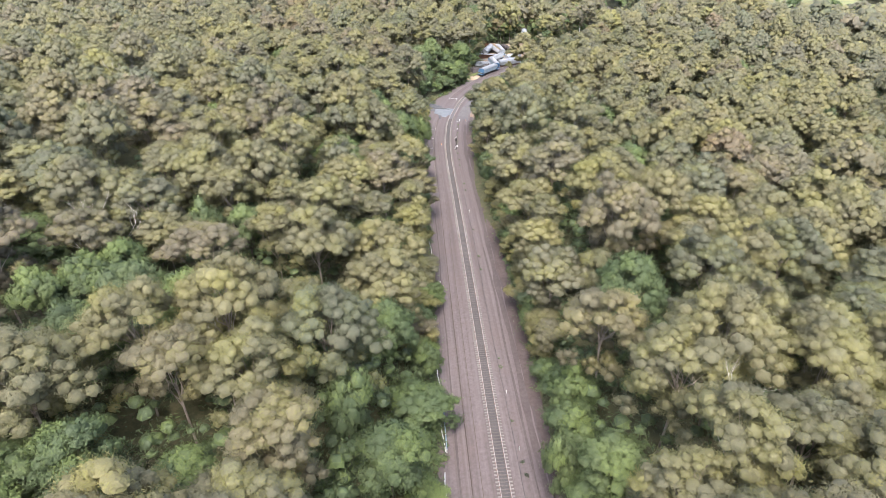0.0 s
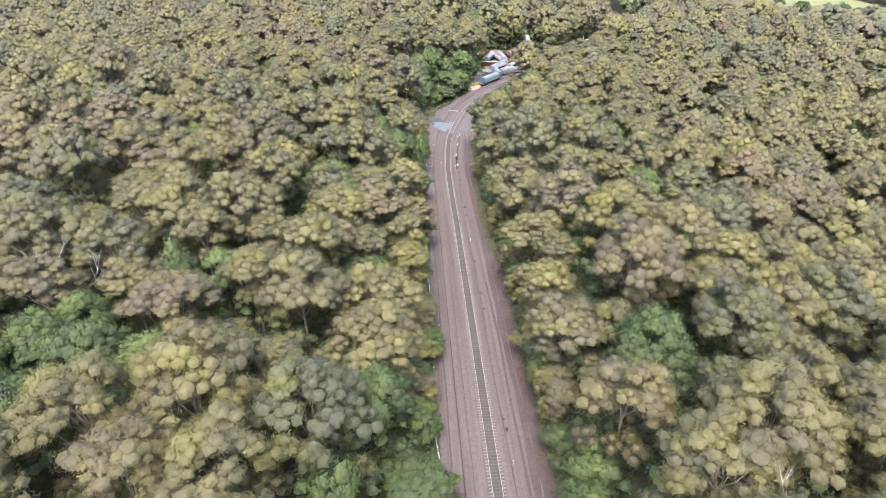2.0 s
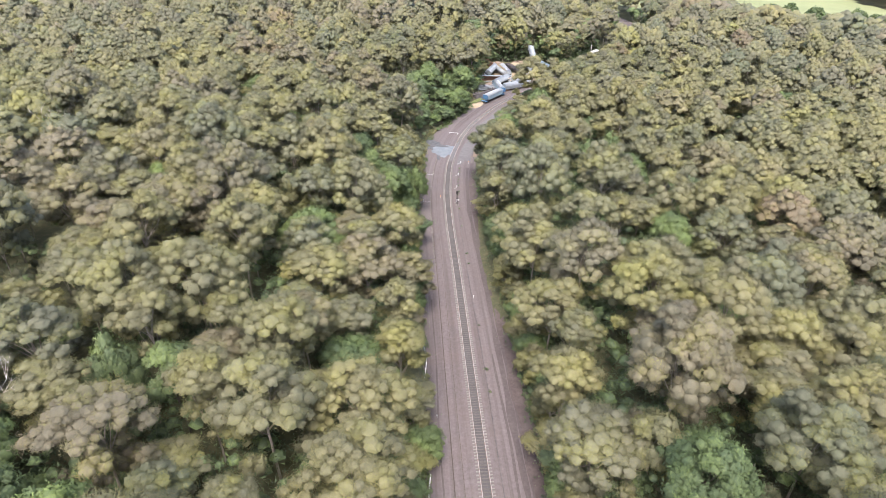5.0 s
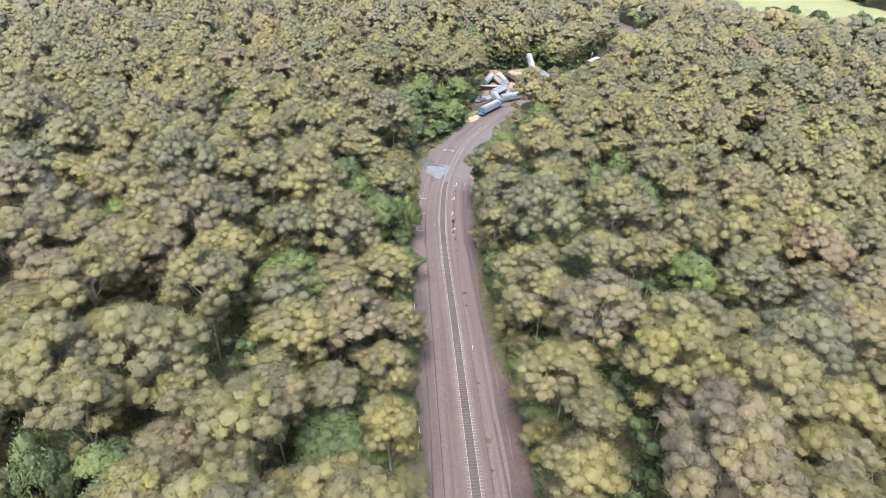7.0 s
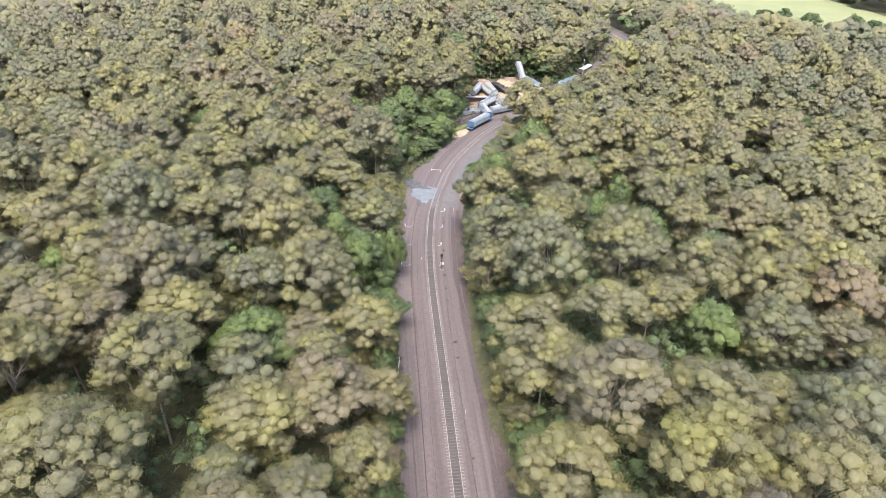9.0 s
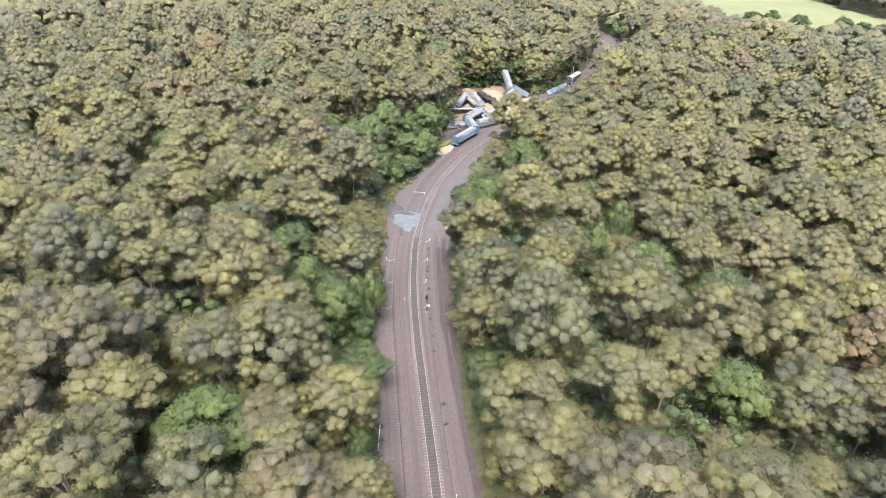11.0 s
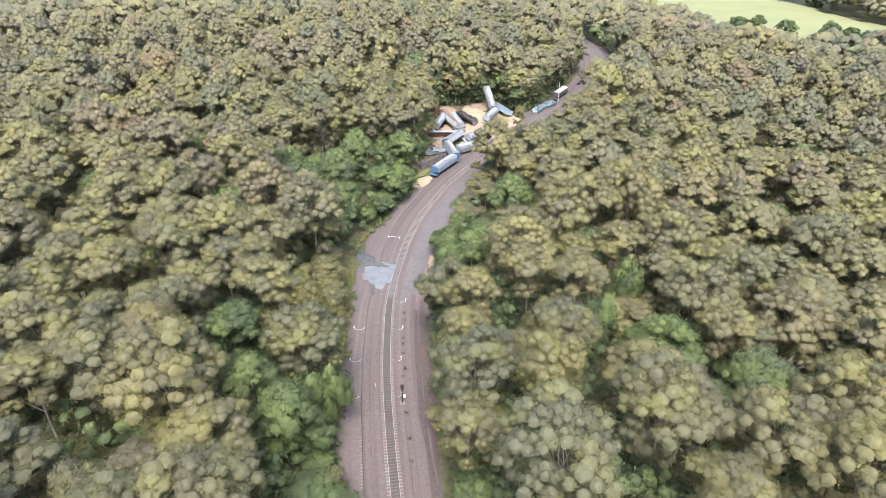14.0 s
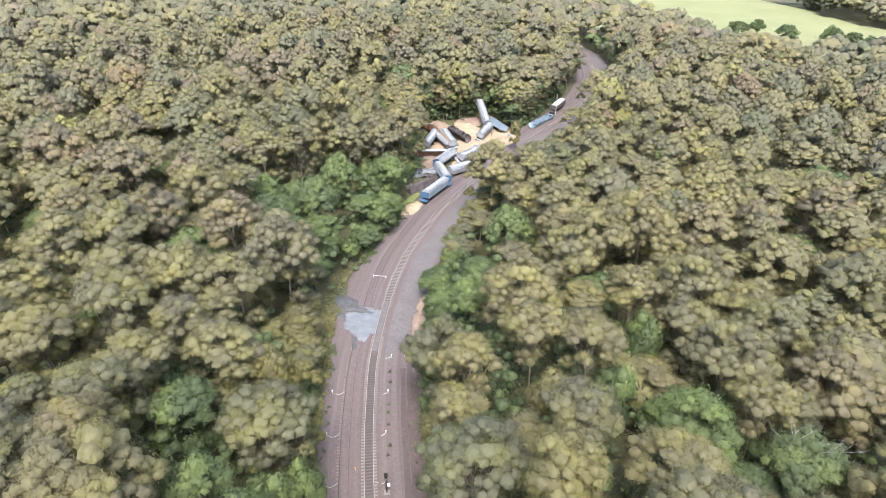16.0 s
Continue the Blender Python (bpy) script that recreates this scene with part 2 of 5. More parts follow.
LX = np.convolve(np.pad(LX, 7, mode="edge"), np.hanning(17)[1:-1] / np.hanning(17)[1:-1].sum(), mode="valid")
SL = np.gradient(LX, LY)


def line_x(y):
    return np.interp(y, LY, LX)


def beside(y, off):
    """The place off metres to the right of the line, square to it, and the line's turn there."""
    s = float(np.interp(y, LY, SL))
    n = math.hypot(1, s)
    return float(line_x(y)) + off / n, y - off * s / n, -math.atan(s)


def across(x, y):
    """Metres to the right of the line (roughly square to it)."""
    s = np.interp(y, LY, SL)
    return (x - line_x(y)) / np.sqrt(1 + s * s)


def smooth(a, b, v):
    t = np.clip((v - a) / (b - a), 0, 1)
    return t * t * (3 - 2 * t)


def land(x, y):
    """Height of the ground."""
    x, y = np.asarray(x, float), np.asarray(y, float)
    u = across(x, y)
    left = 15 * (1 - np.exp(-np.maximum(-u - 9, 0) / 42)) * (1 - 0.5 * smooth(190, 300, y))
    right = 7 * np.exp(-(((u - 26) / 20) ** 2)) * (1 - smooth(170, 240, y)) - 0.085 * np.maximum(u - 34, 0) * (1 - 0.45 * smooth(120, 320, u))
    z = np.where(u < 0, left, np.maximum(right, -24))
    z = z * smooth(8, 20, np.abs(u)) * (1 - smooth(520, 900, np.abs(u)) * 0.3)
    z = z * smooth(0.85, 1.5, np.hypot((x - 42) / 27, (y - 352) / 46))
    wave = 0.8 * np.sin(x * 0.045 + 1) * np.sin(y * 0.037) * smooth(14, 40, np.abs(u))
    return z + wave - 0.55 * (1 - smooth(9, 13, np.abs(u)))


def inside(x, y, poly):
    x, y = np.asarray(x, float), np.asarray(y, float)
    hit = np.zeros(x.shape, bool)
    for (ax, ay), (bx, by) in zip(poly, poly[1:] + poly[:1]):
        hit ^= ((ay > y) != (by > y)) & (x < (bx - ax) * (y - ay) / (by - ay + 1e-9) + ax)
    return hit


CLEARING = [(10, 297), (16, 318), (19, 345), (21, 368), (24, 379), (36, 382), (45, 383), (52, 391), (57, 385), (60, 373), (66, 367), (76, 386), (96, 413), (103, 405), (70, 350), (45, 325), (25, 300)]
FIELD = [(140, 1000), (146, 760), (154, 650), (167, 592), (200, 604), (221, 570), (208, 506), (218, 482), (247, 474), (313, 484), (420, 470), (700, 470), (900, 560), (640, 600), (450, 625), (432, 690), (440, 800), (440, 1000)]


def sheet(name, xs, ys, height, material, keep=None):
    gx, gy = np.meshgrid(xs, ys)
    gz = height(gx, gy)
    co = np.stack([gx, gy, gz], -1).reshape(-1, 3)
    nx = len(xs)
    faces = []
    for j in range(len(ys) - 1):
        for i in range(nx - 1):
            if keep is None or keep((xs[i] + xs[i + 1]) / 2, (ys[j] + ys[j + 1]) / 2):
                q = j * nx + i
                faces.append((q, q + 1, q + nx + 1, q + nx))
    me = bpy.data.meshes.new(name)
    me.from_pydata(co.tolist(), [], faces)
    me.materials.append(material)
    me.polygons.foreach_set("use_smooth", np.ones(len(faces), bool))
    me.update()
    return new(name, me)


far = np.array([450, 600, 900, 1500, 2600, 4200], float)
gx = np.concatenate([-far[::-1], np.arange(-400, 401, 8), far])
gy = np.concatenate([-far[::-1] + 300, np.arange(-104, 761, 8), far + 360])
tagged(sheet("ground", gx, np.unique(gy), land, m_floor), "dark leaf-littered forest floor of rolling bushland", "ground", kind="structure")
fx, fy = np.arange(132, 905, 9.0), np.arange(392, 1001, 9.0)
tagged(sheet("field", fx, fy, lambda x, y: land(x, y) + 0.5 + 1.2 * smooth(640, 760, y), m_field, lambda x, y: bool(inside(x, y, FIELD))), "pale green grazing paddock beyond the forest", "field", kind="structure")


def ribbon(name, y0, y1, step, profile, material, wobble=0.0, parent=None, seed=0):
    """A strip along the line: profile is a row of (offset, height), or a function of y that gives one."""
    rnd = random.Random(seed)
    ys = np.arange(y0, y1 + step / 2, step)
    bm = bmesh.new()
    uvl = bm.loops.layers.uv.new("map")
    rows = []
    for y in ys:
        pr = profile(y) if callable(profile) else profile
        rows.append([(bm.verts.new((*beside(y, o)[:2], z + rnd.uniform(-wobble, wobble))), o) for o, z in pr])
    for (ya, ra), (yb, rb) in zip(zip(ys, rows), zip(ys[1:], rows[1:])):
        for i in range(len(ra) - 1):
            f = bm.faces.new((ra[i][0], ra[i + 1][0], rb[i + 1][0], rb[i][0]))
            f.smooth = True
            for lp, (o, yy) in zip(f.loops, ((ra[i][1], ya), (ra[i + 1][1], ya), (rb[i + 1][1], yb), (rb[i][1], yb))):
                lp[uvl].uv = (o, yy)
    return part(name, bm, material, parent)


def formation_profile(y):
    wide = 4.0 * math.exp(-(((y - 250) / 11) ** 2))
    n = lambda s: 0.9 * noise.noise((s, y * 0.09, 0)) + 0.5 * noise.noise((s, y * 0.35, 4))
    l, r = -9.6 - wide + n(1), 9.8 + n(7) + 1.2 * smooth(225, 240, y)
    out = [(l - 1.8, -1.3), (l, 0.0)] + [(l + (-2.6 - l) * i / 6, 0.03 * math.sin(i * 2.1 + y * 0.2)) for i in range(1, 6)]
    out += [(-6.0, 0.02), (-5.6, 0.04), (-2.5, 0.04), (-1.9, 0.22), (1.9, 0.22), (2.6, 0.03)]
    out += [(3.4, 0.0), (4.4, -0.03), (5.2, 0.02), (5.7, -0.12), (6.4, 0.03), (7.2, -0.12), (8.0, 0.03), (r, 0.0), (r + 1.8, -1.3)]
    return sorted(out)


formation = ribbon("formation", -100, 596, 2.0, formation_profile, m_ballast, 0.015)
tagged(formation, "brown ballast and dirt bed of the railway, streaked lengthwise", "rail bed", kind="structure")


def verge_profile(y):
    n = noise.noise((3.0, y * 0.12, 2))
    a = 6.9 + 0.5 * n
    return [(a, 0.02), (a + 0.5, 0.10), (a + 1.1 + 0.4 * n, 0.12), (a + 1.9 + 0.7 * n, 0.22), (a + 2.7 + 0.5 * n, 0.05)]


# dark soil, with tree shade along this edge painted in as well
tagged(ribbon("verge", -60, 226, 1.5, verge_profile, m_red_soil, 0.03, seed=3), "dark reddish soil bank along the track", "verge", kind="structure")


def rut(name, off, wide, ya, yb, seed, deep=0.012):
    """A dark wheel rut that wanders a little and varies in width."""
    def prof(y):
        o = off + 0.25 * noise.noise((seed, y * 0.05, 0))
        w = wide * (0.55 + 0.9 * max(0.0, noise.noise((seed, y * 0.11, 5)) + 0.45))
        return [(o - w, deep), (o, deep + 0.03), (o + w, deep)]
    tagged(ribbon(name, ya, yb, 1.5, prof, m_rut, 0.004, seed=seed), "dark wheel rut in the dirt beside the track", "rut", kind="structure")


# the two wide right-hand ruts also carry painted tree shade
for q, (off, wide, ya, yb) in enumerate(((4.9, 0.22, 30, 130), (6.2, 0.55, 30, 228), (7.45, 0.5, 30, 232), (-6.55, 0.16, 30, 150))):
    rut("wheel_rut", off, wide, ya, yb, 20 + q, 0.05)
for ya, yb in ((-90, 233), (250, 592)):
    tagged(ribbon("crib_ballast", ya, yb, 2.0, [(-0.66, 0.27), (0, 0.29), (0.66, 0.27)], m_crib, 0.01, seed=8), "dark grey crushed stone between the rails", "ballast", kind="structure")


tagged(ribbon("crossing_surface", 233, 250, 1.0, [(-0.66, 0.37), (0, 0.41), (0.66, 0.37)], m_road, 0.02, seed=12), "pale fines packed between the rails", "crossing", kind="structure")
tagged(ribbon("soil_bank", 226, 276, 1.5, lambda y: [(9.0 + 0.5 * noise.noise((1, y * 0.2, 0)), 0.02), (9.9, 0.5 + 0.3 * noise.noise((2, y * 0.3, 0))), (11.2, 0.9), (12.6, 0.0)], m_red_soil, 0.05, seed=13), "reddish cut bank beside the access road", "bank", kind="structure")


def road_profile(y):
    n = 0.5 * noise.noise((9.0, y * 0.08, 2))
    w = 2.8 + 1.9 * float(smooth(236, 262, y))
    return [(2.75 + n * 0.3, 0.05), (3.4, 0.09), (4.2, 0.07), (2.75 + w + n, 0.09), (3.2 + w + n, 0.03)]


tagged(ribbon("access_road", 236, 500, 2.0, road_profile, m_road, 0.01, seed=5), "grey gravel access road beside the track", "road", kind="structure")


# ---- railway ----
def rail_mesh(name, off, y0, y1, base, mats, parent):
    """A rail: foot, web and head swept along the line; the head's running face is a slot of its own."""
    prof = [(-0.075, 0), (-0.075, 0.02), (-0.02, 0.035), (-0.02, 0.12), (-0.045, 0.13), (-0.045, 0.165), (0.045, 0.165), (0.045, 0.13), (0.02, 0.12), (0.02, 0.035), (0.075, 0.02), (0.075, 0)]
    bm = bmesh.new()
    rows = []
    for y in np.arange(y0, y1 + 0.1, 3.0):
        rows.append([bm.verts.new((*beside(y, off + o)[:2], base + z)) for o, z in prof])
    for ra, rb in zip(rows, rows[1:]):
        for i in range(len(prof) - 1):
            f = bm.faces.new((ra[i], ra[i + 1], rb[i + 1], rb[i]))
            f.material_index = 1 if 4 <= i <= 6 else 0
    return part(name, bm, mats, parent)


def sleeper_mesh(name, material):
    """A concrete sleeper, dished in the middle, with a rail seat and clips at each end."""
    bm = bmesh.new()
    secs = ((-1.29, 0.20), (-1.26, 0.24), (-0.84, 0.235), (-0.5, 0.22), (-0.3, 0.17), (0.3, 0.17), (0.5, 0.22), (0.84, 0.235), (1.26, 0.24), (1.29, 0.20))
    rows = [[bm.verts.new((x, yy, z)) for yy, z in ((-0.14, 0.0), (-0.115, h), (0.115, h), (0.14, 0.0))] for x, h in secs]
    for q, (ra, rb) in enumerate(zip(rows, rows[1:])):
        for i in range(3):
            bm.faces.new((ra[i], ra[i + 1], rb[i + 1], rb[i])).material_index = 1 if 2 <= q <= 6 else 0
    bm.faces.new(rows[0][::-1]), bm.faces.new(rows[-1])
    bmesh.ops.recalc_face_normals(bm, faces=bm.faces)
    me = bpy.data.meshes.new(name)
    bm.to_mesh(me)
    bm.free()
    me.materials.append(material)
    me.materials.append(m_stained)
    return me


GAP = 0.64
main_track = empty("railway_track", label="main railway track of pale concrete sleepers and worn steel rails", category="railway track")
for off in (-0.755, 0.755):
    rail_mesh("rail", off, -90, 592, 0.33, [m_rust, m_rail], main_track)
old_track = empty("railway_track", label="disused siding track with rusty rails sunk in dirt", category="railway track")


def old_off(y):
    return -4.08 - 0.87 * float(smooth(236, 266, y))


def old_rail(side):
    prof = [(-0.075, 0), (-0.04, 0.05), (-0.04, 0.13), (0.04, 0.13), (0.04, 0.05), (0.075, 0)]
    bm = bmesh.new()
    rows = [[bm.verts.new((*beside(y, old_off(y) + side + o)[:2], 0.07 + z)) for o, z in prof] for y in np.arange(-90, 592, 3.0)]
    for ra, rb in zip(rows, rows[1:]):
        for i in range(len(prof) - 1):
            bm.faces.new((ra[i], ra[i + 1], rb[i + 1], rb[i]))
    part("rail", bm, m_old_rail, old_track, "dull brown rail")


old_rail(-0.755), old_rail(0.755)

tagged(ribbon("siding_dirt", -90, 592, 2.0, lambda y: [(old_off(y) - 0.68, 0.12), (old_off(y), 0.14), (old_off(y) + 0.68, 0.12), (old_off(y) + 1.5, 0.10)], m_ballast, 0.012, seed=15), "brown dirt silting up the disused siding", "dirt", kind="structure")

# ---- trees ----
rng = np.random.default_rng(11)


def unit(v):
    return v / np.maximum(np.linalg.norm(v, axis=-1, keepdims=True), 1e-9)


def ball(fine):
    """The faces of a ball, eight times four to the power of fine, (faces, 3, 3)."""
    v = np.array([(1, 0, 0), (-1, 0, 0), (0, 1, 0), (0, -1, 0), (0, 0, 1), (0, 0, -1)], float)
    tri = []
    for a_ in (0, 1):
        for b_ in (2, 3):
            for c_ in (4, 5):
                p, q, r = v[a_], v[b_], v[c_]
                tri.append((p, r, q) if (a_ == 1) ^ (b_ == 3) ^ (c_ == 5) else (p, q, r))
    tri = np.array(tri)
    for _ in range(fine):
        p, q, r = tri[:, 0], tri[:, 1], tri[:, 2]
        pq, qr, rp = unit(p + q), unit(q + r), unit(r + p)
        tri = np.concatenate([np.stack(w, 1) for w in ((p, pq, rp), (pq, q, qr), (rp, qr, r), (pq, qr, rp))])
    return tri


BALLS = (ball(1), ball(2))


def cores(centre, radius, flat=0.72, full=0.9, fine=0, below=0.55):
    """The dense bodies of the tufts: rounded, lumpy and each turned its own way."""
    n = len(centre)
    b = BALLS[fine]
    b = b[b.mean(1)[:, 2] > -below]
    an = rng.uniform(0, 6.28, n)
    ca, sa = np.cos(an)[:, None, None], np.sin(an)[:, None, None]
    x = b[None, ..., 0] * ca - b[None, ..., 1] * sa
    y = b[None, ..., 0] * sa + b[None, ..., 1] * ca
    d = np.stack([x, y, np.broadcast_to(b[None, ..., 2], x.shape)], -1)
    f = an[:, None, None]
    w = 0.86 + 0.15 * np.sin(d[..., 0] * 4.6 + 3 * f) * np.sin(d[..., 1] * 4.3 + d[..., 2] * 3.0 + 2 * f)
    w += 0.11 * np.sin(d[..., 0] * 9.1 + 5 * f) * np.sin(d[..., 1] * 8.3 + f) + 0.08 * np.sin(d[..., 2] * 9.7 + d[..., 0] * 6.0 + 4 * f)
    p = centre[:, None, None] + d * (w * radius[:, None, None] * full)[..., None] * np.array([1, 1, flat])
    q = p.reshape(-1, 3, 3)
    fn = unit(np.cross(q[:, 1] - q[:, 0], q[:, 2] - q[:, 0]))
    dn = unit(d).reshape(-1, 3, 3)
    fn = np.where((fn * dn.sum(1)).sum(1, keepdims=True) < 0, -fn, fn)
    return p.reshape(-1, 3), np.repeat(np.arange(n), len(b)), unit(dn + 0.5 * fn[:, None]).reshape(-1, 3)


def tufts(centre, radius, count, size, flat=0.72, droop=0.25, ragged=0.5, slim=0.36, reach=(0.70, 1.12)):
    """Leaf sprays over the domes of foliage tufts: the corners of the faces, the number of each face's tuft, and the round normals of the domes."""
    n = len(centre)
    d = unit(rng.normal(size=(n, count, 3)))
    d[..., 2] = np.where(d[..., 2] < -0.3, -d[..., 2], d[..., 2])
    # each tuft is longer one way than the other, with a wavy outline
    an = rng.uniform(0, 3.14, (n, 1))
    long = rng.uniform(-0.28, 0.34, (n, 1))
    az = np.arctan2(d[..., 1], d[..., 0])
    w = 1 + long * np.cos(2 * (az - an)) + 0.16 * np.sin(3 * az + 7 * an + 2 * d[..., 2]) + 0.12 * np.sin(5 * az + 11 * an - 4 * d[..., 2])
    p = centre[:, None] + d * radius[:, None, None] * (w * rng.uniform(*reach, (n, count)))[..., None] * np.array([1, 1, flat])
    nrm = unit(d + rng.normal(size=d.shape) * ragged + np.array([0, 0, 0.25]))
    t = unit(np.cross(nrm, d * 0.8 + rng.normal(size=d.shape) * 0.7))
    b = np.cross(nrm, t)
    s = size * rng.uniform(0.6, 1.35, (n, count, 1))
    c = np.stack([p - t * s * slim - b * s * 0.8, p + t * s * slim - b * s * 0.8, p + b * s * 1.2], 2)
    c[..., -1, 2] -= droop * s[..., 0]
    return c.reshape(-1, 3), np.repeat(np.arange(n), count), np.repeat(unit(d + 0.45 * nrm).reshape(-1, 3), 3, axis=0)


def crown_plan(kind, big, high, per=6, share_of=1.0):
    """Ends of the limbs, and the foliage tufts in clusters round those ends: places, sizes, and the limb that carries each."""
    if kind == "gum":
        k, drop, side, flat = int(0.30 * big * big) + 6, 0.95, int(1.9 * big) + 4, 0.95
    elif big < 3.75:
        k, drop, side, flat = 5, 1.1, int(0.45 * high) + 2, 1.0
    else:
        k, drop, side, flat = int(0.34 * big * big) + 5, 0.85, int(1.1 * big) + 3, 0.9
    k, side = max(4, int(k * share_of)), max(2, int(side * share_of))
    q = (np.arange(k) + 0.5) / k
    ang = rng.uniform(0, 6.3) + np.arange(k) * 2.39996 + rng.normal(0, 0.28, k)
    rr = 0.84 * big * np.sqrt(q) * rng.uniform(0.86, 1.1, k)
    cr = 0.98 * big / math.sqrt(k) * rng.uniform(0.82, 1.3, k)
    z = high - 0.8 * cr - (rr / big) ** 2 * big * drop + rng.normal(0, 0.09 * big, k)
    top = np.stack([rr * np.cos(ang), rr * np.sin(ang), z], 1)
    # tiers lower down round the crown
    an2, r2 = rng.uniform(0, 6.3, side), big * rng.uniform(0.25, 0.98, side)
    deep = min(1.25 * big + 2.0, 0.62 * high)
    z2 = high - big * 0.75 - deep * rng.uniform(0.1, 0.75, side)
    low = np.stack([r2 * np.cos(an2), r2 * np.sin(an2), np.maximum(z2, 0.12 * high)], 1)
    ends = np.concatenate([top, low])
    cr = np.concatenate([cr, 0.9 * big / math.sqrt(k) * rng.uniform(0.8, 1.2, side)])
    cs, rs, own = [], [], []
    for i, (e_, r) in enumerate(zip(ends, cr)):
        m = per if i < k else max(1, per - 1)
        if per == 1:
            cs.append(e_[None]), rs.append(np.array([r * 1.02])), own.append([i])
            continue
        a0 = rng.uniform(0, 6.3)
        an = a0 + np.arange(m) * 6.283 / max(1, m - 1) + rng.normal(0, 0.25, m)
        out = r * rng.uniform(0.55, 0.88, m)
        up = r * rng.uniform(-0.5, 0.15, m)
        out[0], up[0] = r * 0.12, r * 0.42
        cs.append(np.stack([e_[0] + out * np.cos(an), e_[1] + out * np.sin(an), e_[2] + up * flat], 1))
        rs.append(r * rng.uniform(0.50, 0.92, m) * (6.0 / per) ** 0.45)
        own.append(np.full(m, i))
    return ends - np.array([0, 0, 0.4]), np.concatenate(cs), np.concatenate(rs), np.concatenate(own)


def leafage(cs, rs, own, count, size, flat, ragged, fine, slim=0.36, below=0.55, body=0.68):
    """Sprays and bodies of all the tufts, with a tone that paints in their shading: darker inside, lighter at the tips.
    """
    p1, o1, n1 = tufts(cs, rs, count, size, flat, ragged=ragged, slim=slim, reach=(body * 0.9, 1.2), droop=0.5)
    p2, o2, n2 = cores(cs, rs, flat, body, fine, below)
    # tone differs at random by limb and tuft
    limb_tone = rng.uniform(0, 1, int(own.max()) + 1)
    leaf_tone = 0.10 + 0.46 * limb_tone[own] + 0.12 * rng.uniform(0, 1, len(cs))
    # cores darkened and sprays lightened to paint shade into the tufts
    shade = np.concatenate([leaf_tone[o1] + rng.uniform(0.0, 0.22, len(o1)), leaf_tone[o2] * 0.8])
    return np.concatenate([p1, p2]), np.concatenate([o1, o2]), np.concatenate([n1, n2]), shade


def limb_mesh(bm, ends, high, cs=None, own=None, thick=0.32, fork=0.6):
    """Trunk, crooked limbs and twigs."""
    lean = Vector((rng.normal(0, 0.5), rng.normal(0, 0.5), high * fork))
    tube(bm, (0, 0, -2.5), lean * 0.55, thick, thick * 0.8), tube(bm, lean * 0.55, lean, thick * 0.8, thick * 0.62)
    for i, en in enumerate(ends[:11]):
        en = Vector(en)
        start = lean * rng.uniform(0.66, 1.0)
        kinks = [start.lerp(en, t) + Vector(rng.normal(0, 0.35, 3)) + Vector((0, 0, -0.5 * math.sin(3 * t))) for t in (0.33, 0.66)]
        path = [start, *kinks, en]
        for j in range(3):
            tube(bm, path[j], path[j + 1], thick * (0.40 - 0.11 * j), thick * (0.29 - 0.11 * j), 5)
        if cs is not None:
            for t in cs[own == i]:
                tube(bm, path[2].lerp(en, rng.uniform(0.4, 1.0)), Vector(t) + Vector((0, 0, 0.2)), thick * 0.10, thick * 0.04, 3)
    return bm


def domed(normals, cs, of, big, high, much=0.75):
    """Bends the normals of the tufts towards those of the whole crown."""
    out = unit(cs - np.array([0, 0, high - 1.15 * big]))
    return unit(normals + much * np.repeat(out[of], 3, axis=0))


def tree_kind(name, kind, big, high, leaf, bark, density, size):
    """One tree with trunk and crown, to be copied."""
    ends, cs, rs, own = crown_plan(kind, big, high)
    ob = empty(name)
    part("trunk", limb_mesh(bmesh.new(), ends, high, cs, own, 0.14 + 0.012 * big), bark, ob)
    gum = kind == "gum"
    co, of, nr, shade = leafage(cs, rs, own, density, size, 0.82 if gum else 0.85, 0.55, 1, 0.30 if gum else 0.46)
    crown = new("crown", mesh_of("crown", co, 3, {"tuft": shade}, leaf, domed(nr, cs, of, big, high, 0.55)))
    crown.parent = ob
    return ob


def dead_tree(high, seed):
    r = random.Random(seed)
    ob = empty("dead_tree")
    bm = bmesh.new()

    def grow(a, d, length, rad, depth):
        b = a + d * length
        tube(bm, a, b, rad, rad * 0.6, 5)
        if depth:
            for _ in range(r.choice((2, 3, 3))):
                nd = (d + Vector((r.gauss(0, 0.55), r.gauss(0, 0.55), r.gauss(0.1, 0.3)))).normalized()
                grow(b, nd, length * r.uniform(0.5, 0.8), rad * 0.55, depth - 1)

    grow(Vector((0, 0, -1)), Vector((r.gauss(0, 0.06), r.gauss(0, 0.06), 1)).normalized(), high * 0.42, 0.15, 4)
    part("trunk", bm, m_dead, ob)
    return ob


# where trees stand
GREEN = ((-52, 78, 17, 14), (-40, 44, 11, 9), (-3, 60, 6, 24), (-24, 204, 6, 6), (-12, 190, 5, 6), (-9, 268, 13, 11), (2, 291, 11, 13), (-22, 292, 12, 12),
         (25, 252, 8, 12), (50, 203, 8, 7), (62, 187, 8, 6), (60, 232, 6, 5), (53, 160, 6, 5), (20, 60, 5, 8), (15, 84, 4, 10), (112, 262, 12, 8), (-1, 150, 3, 12), (-64, 52, 9, 9), (140, 300, 16, 10))
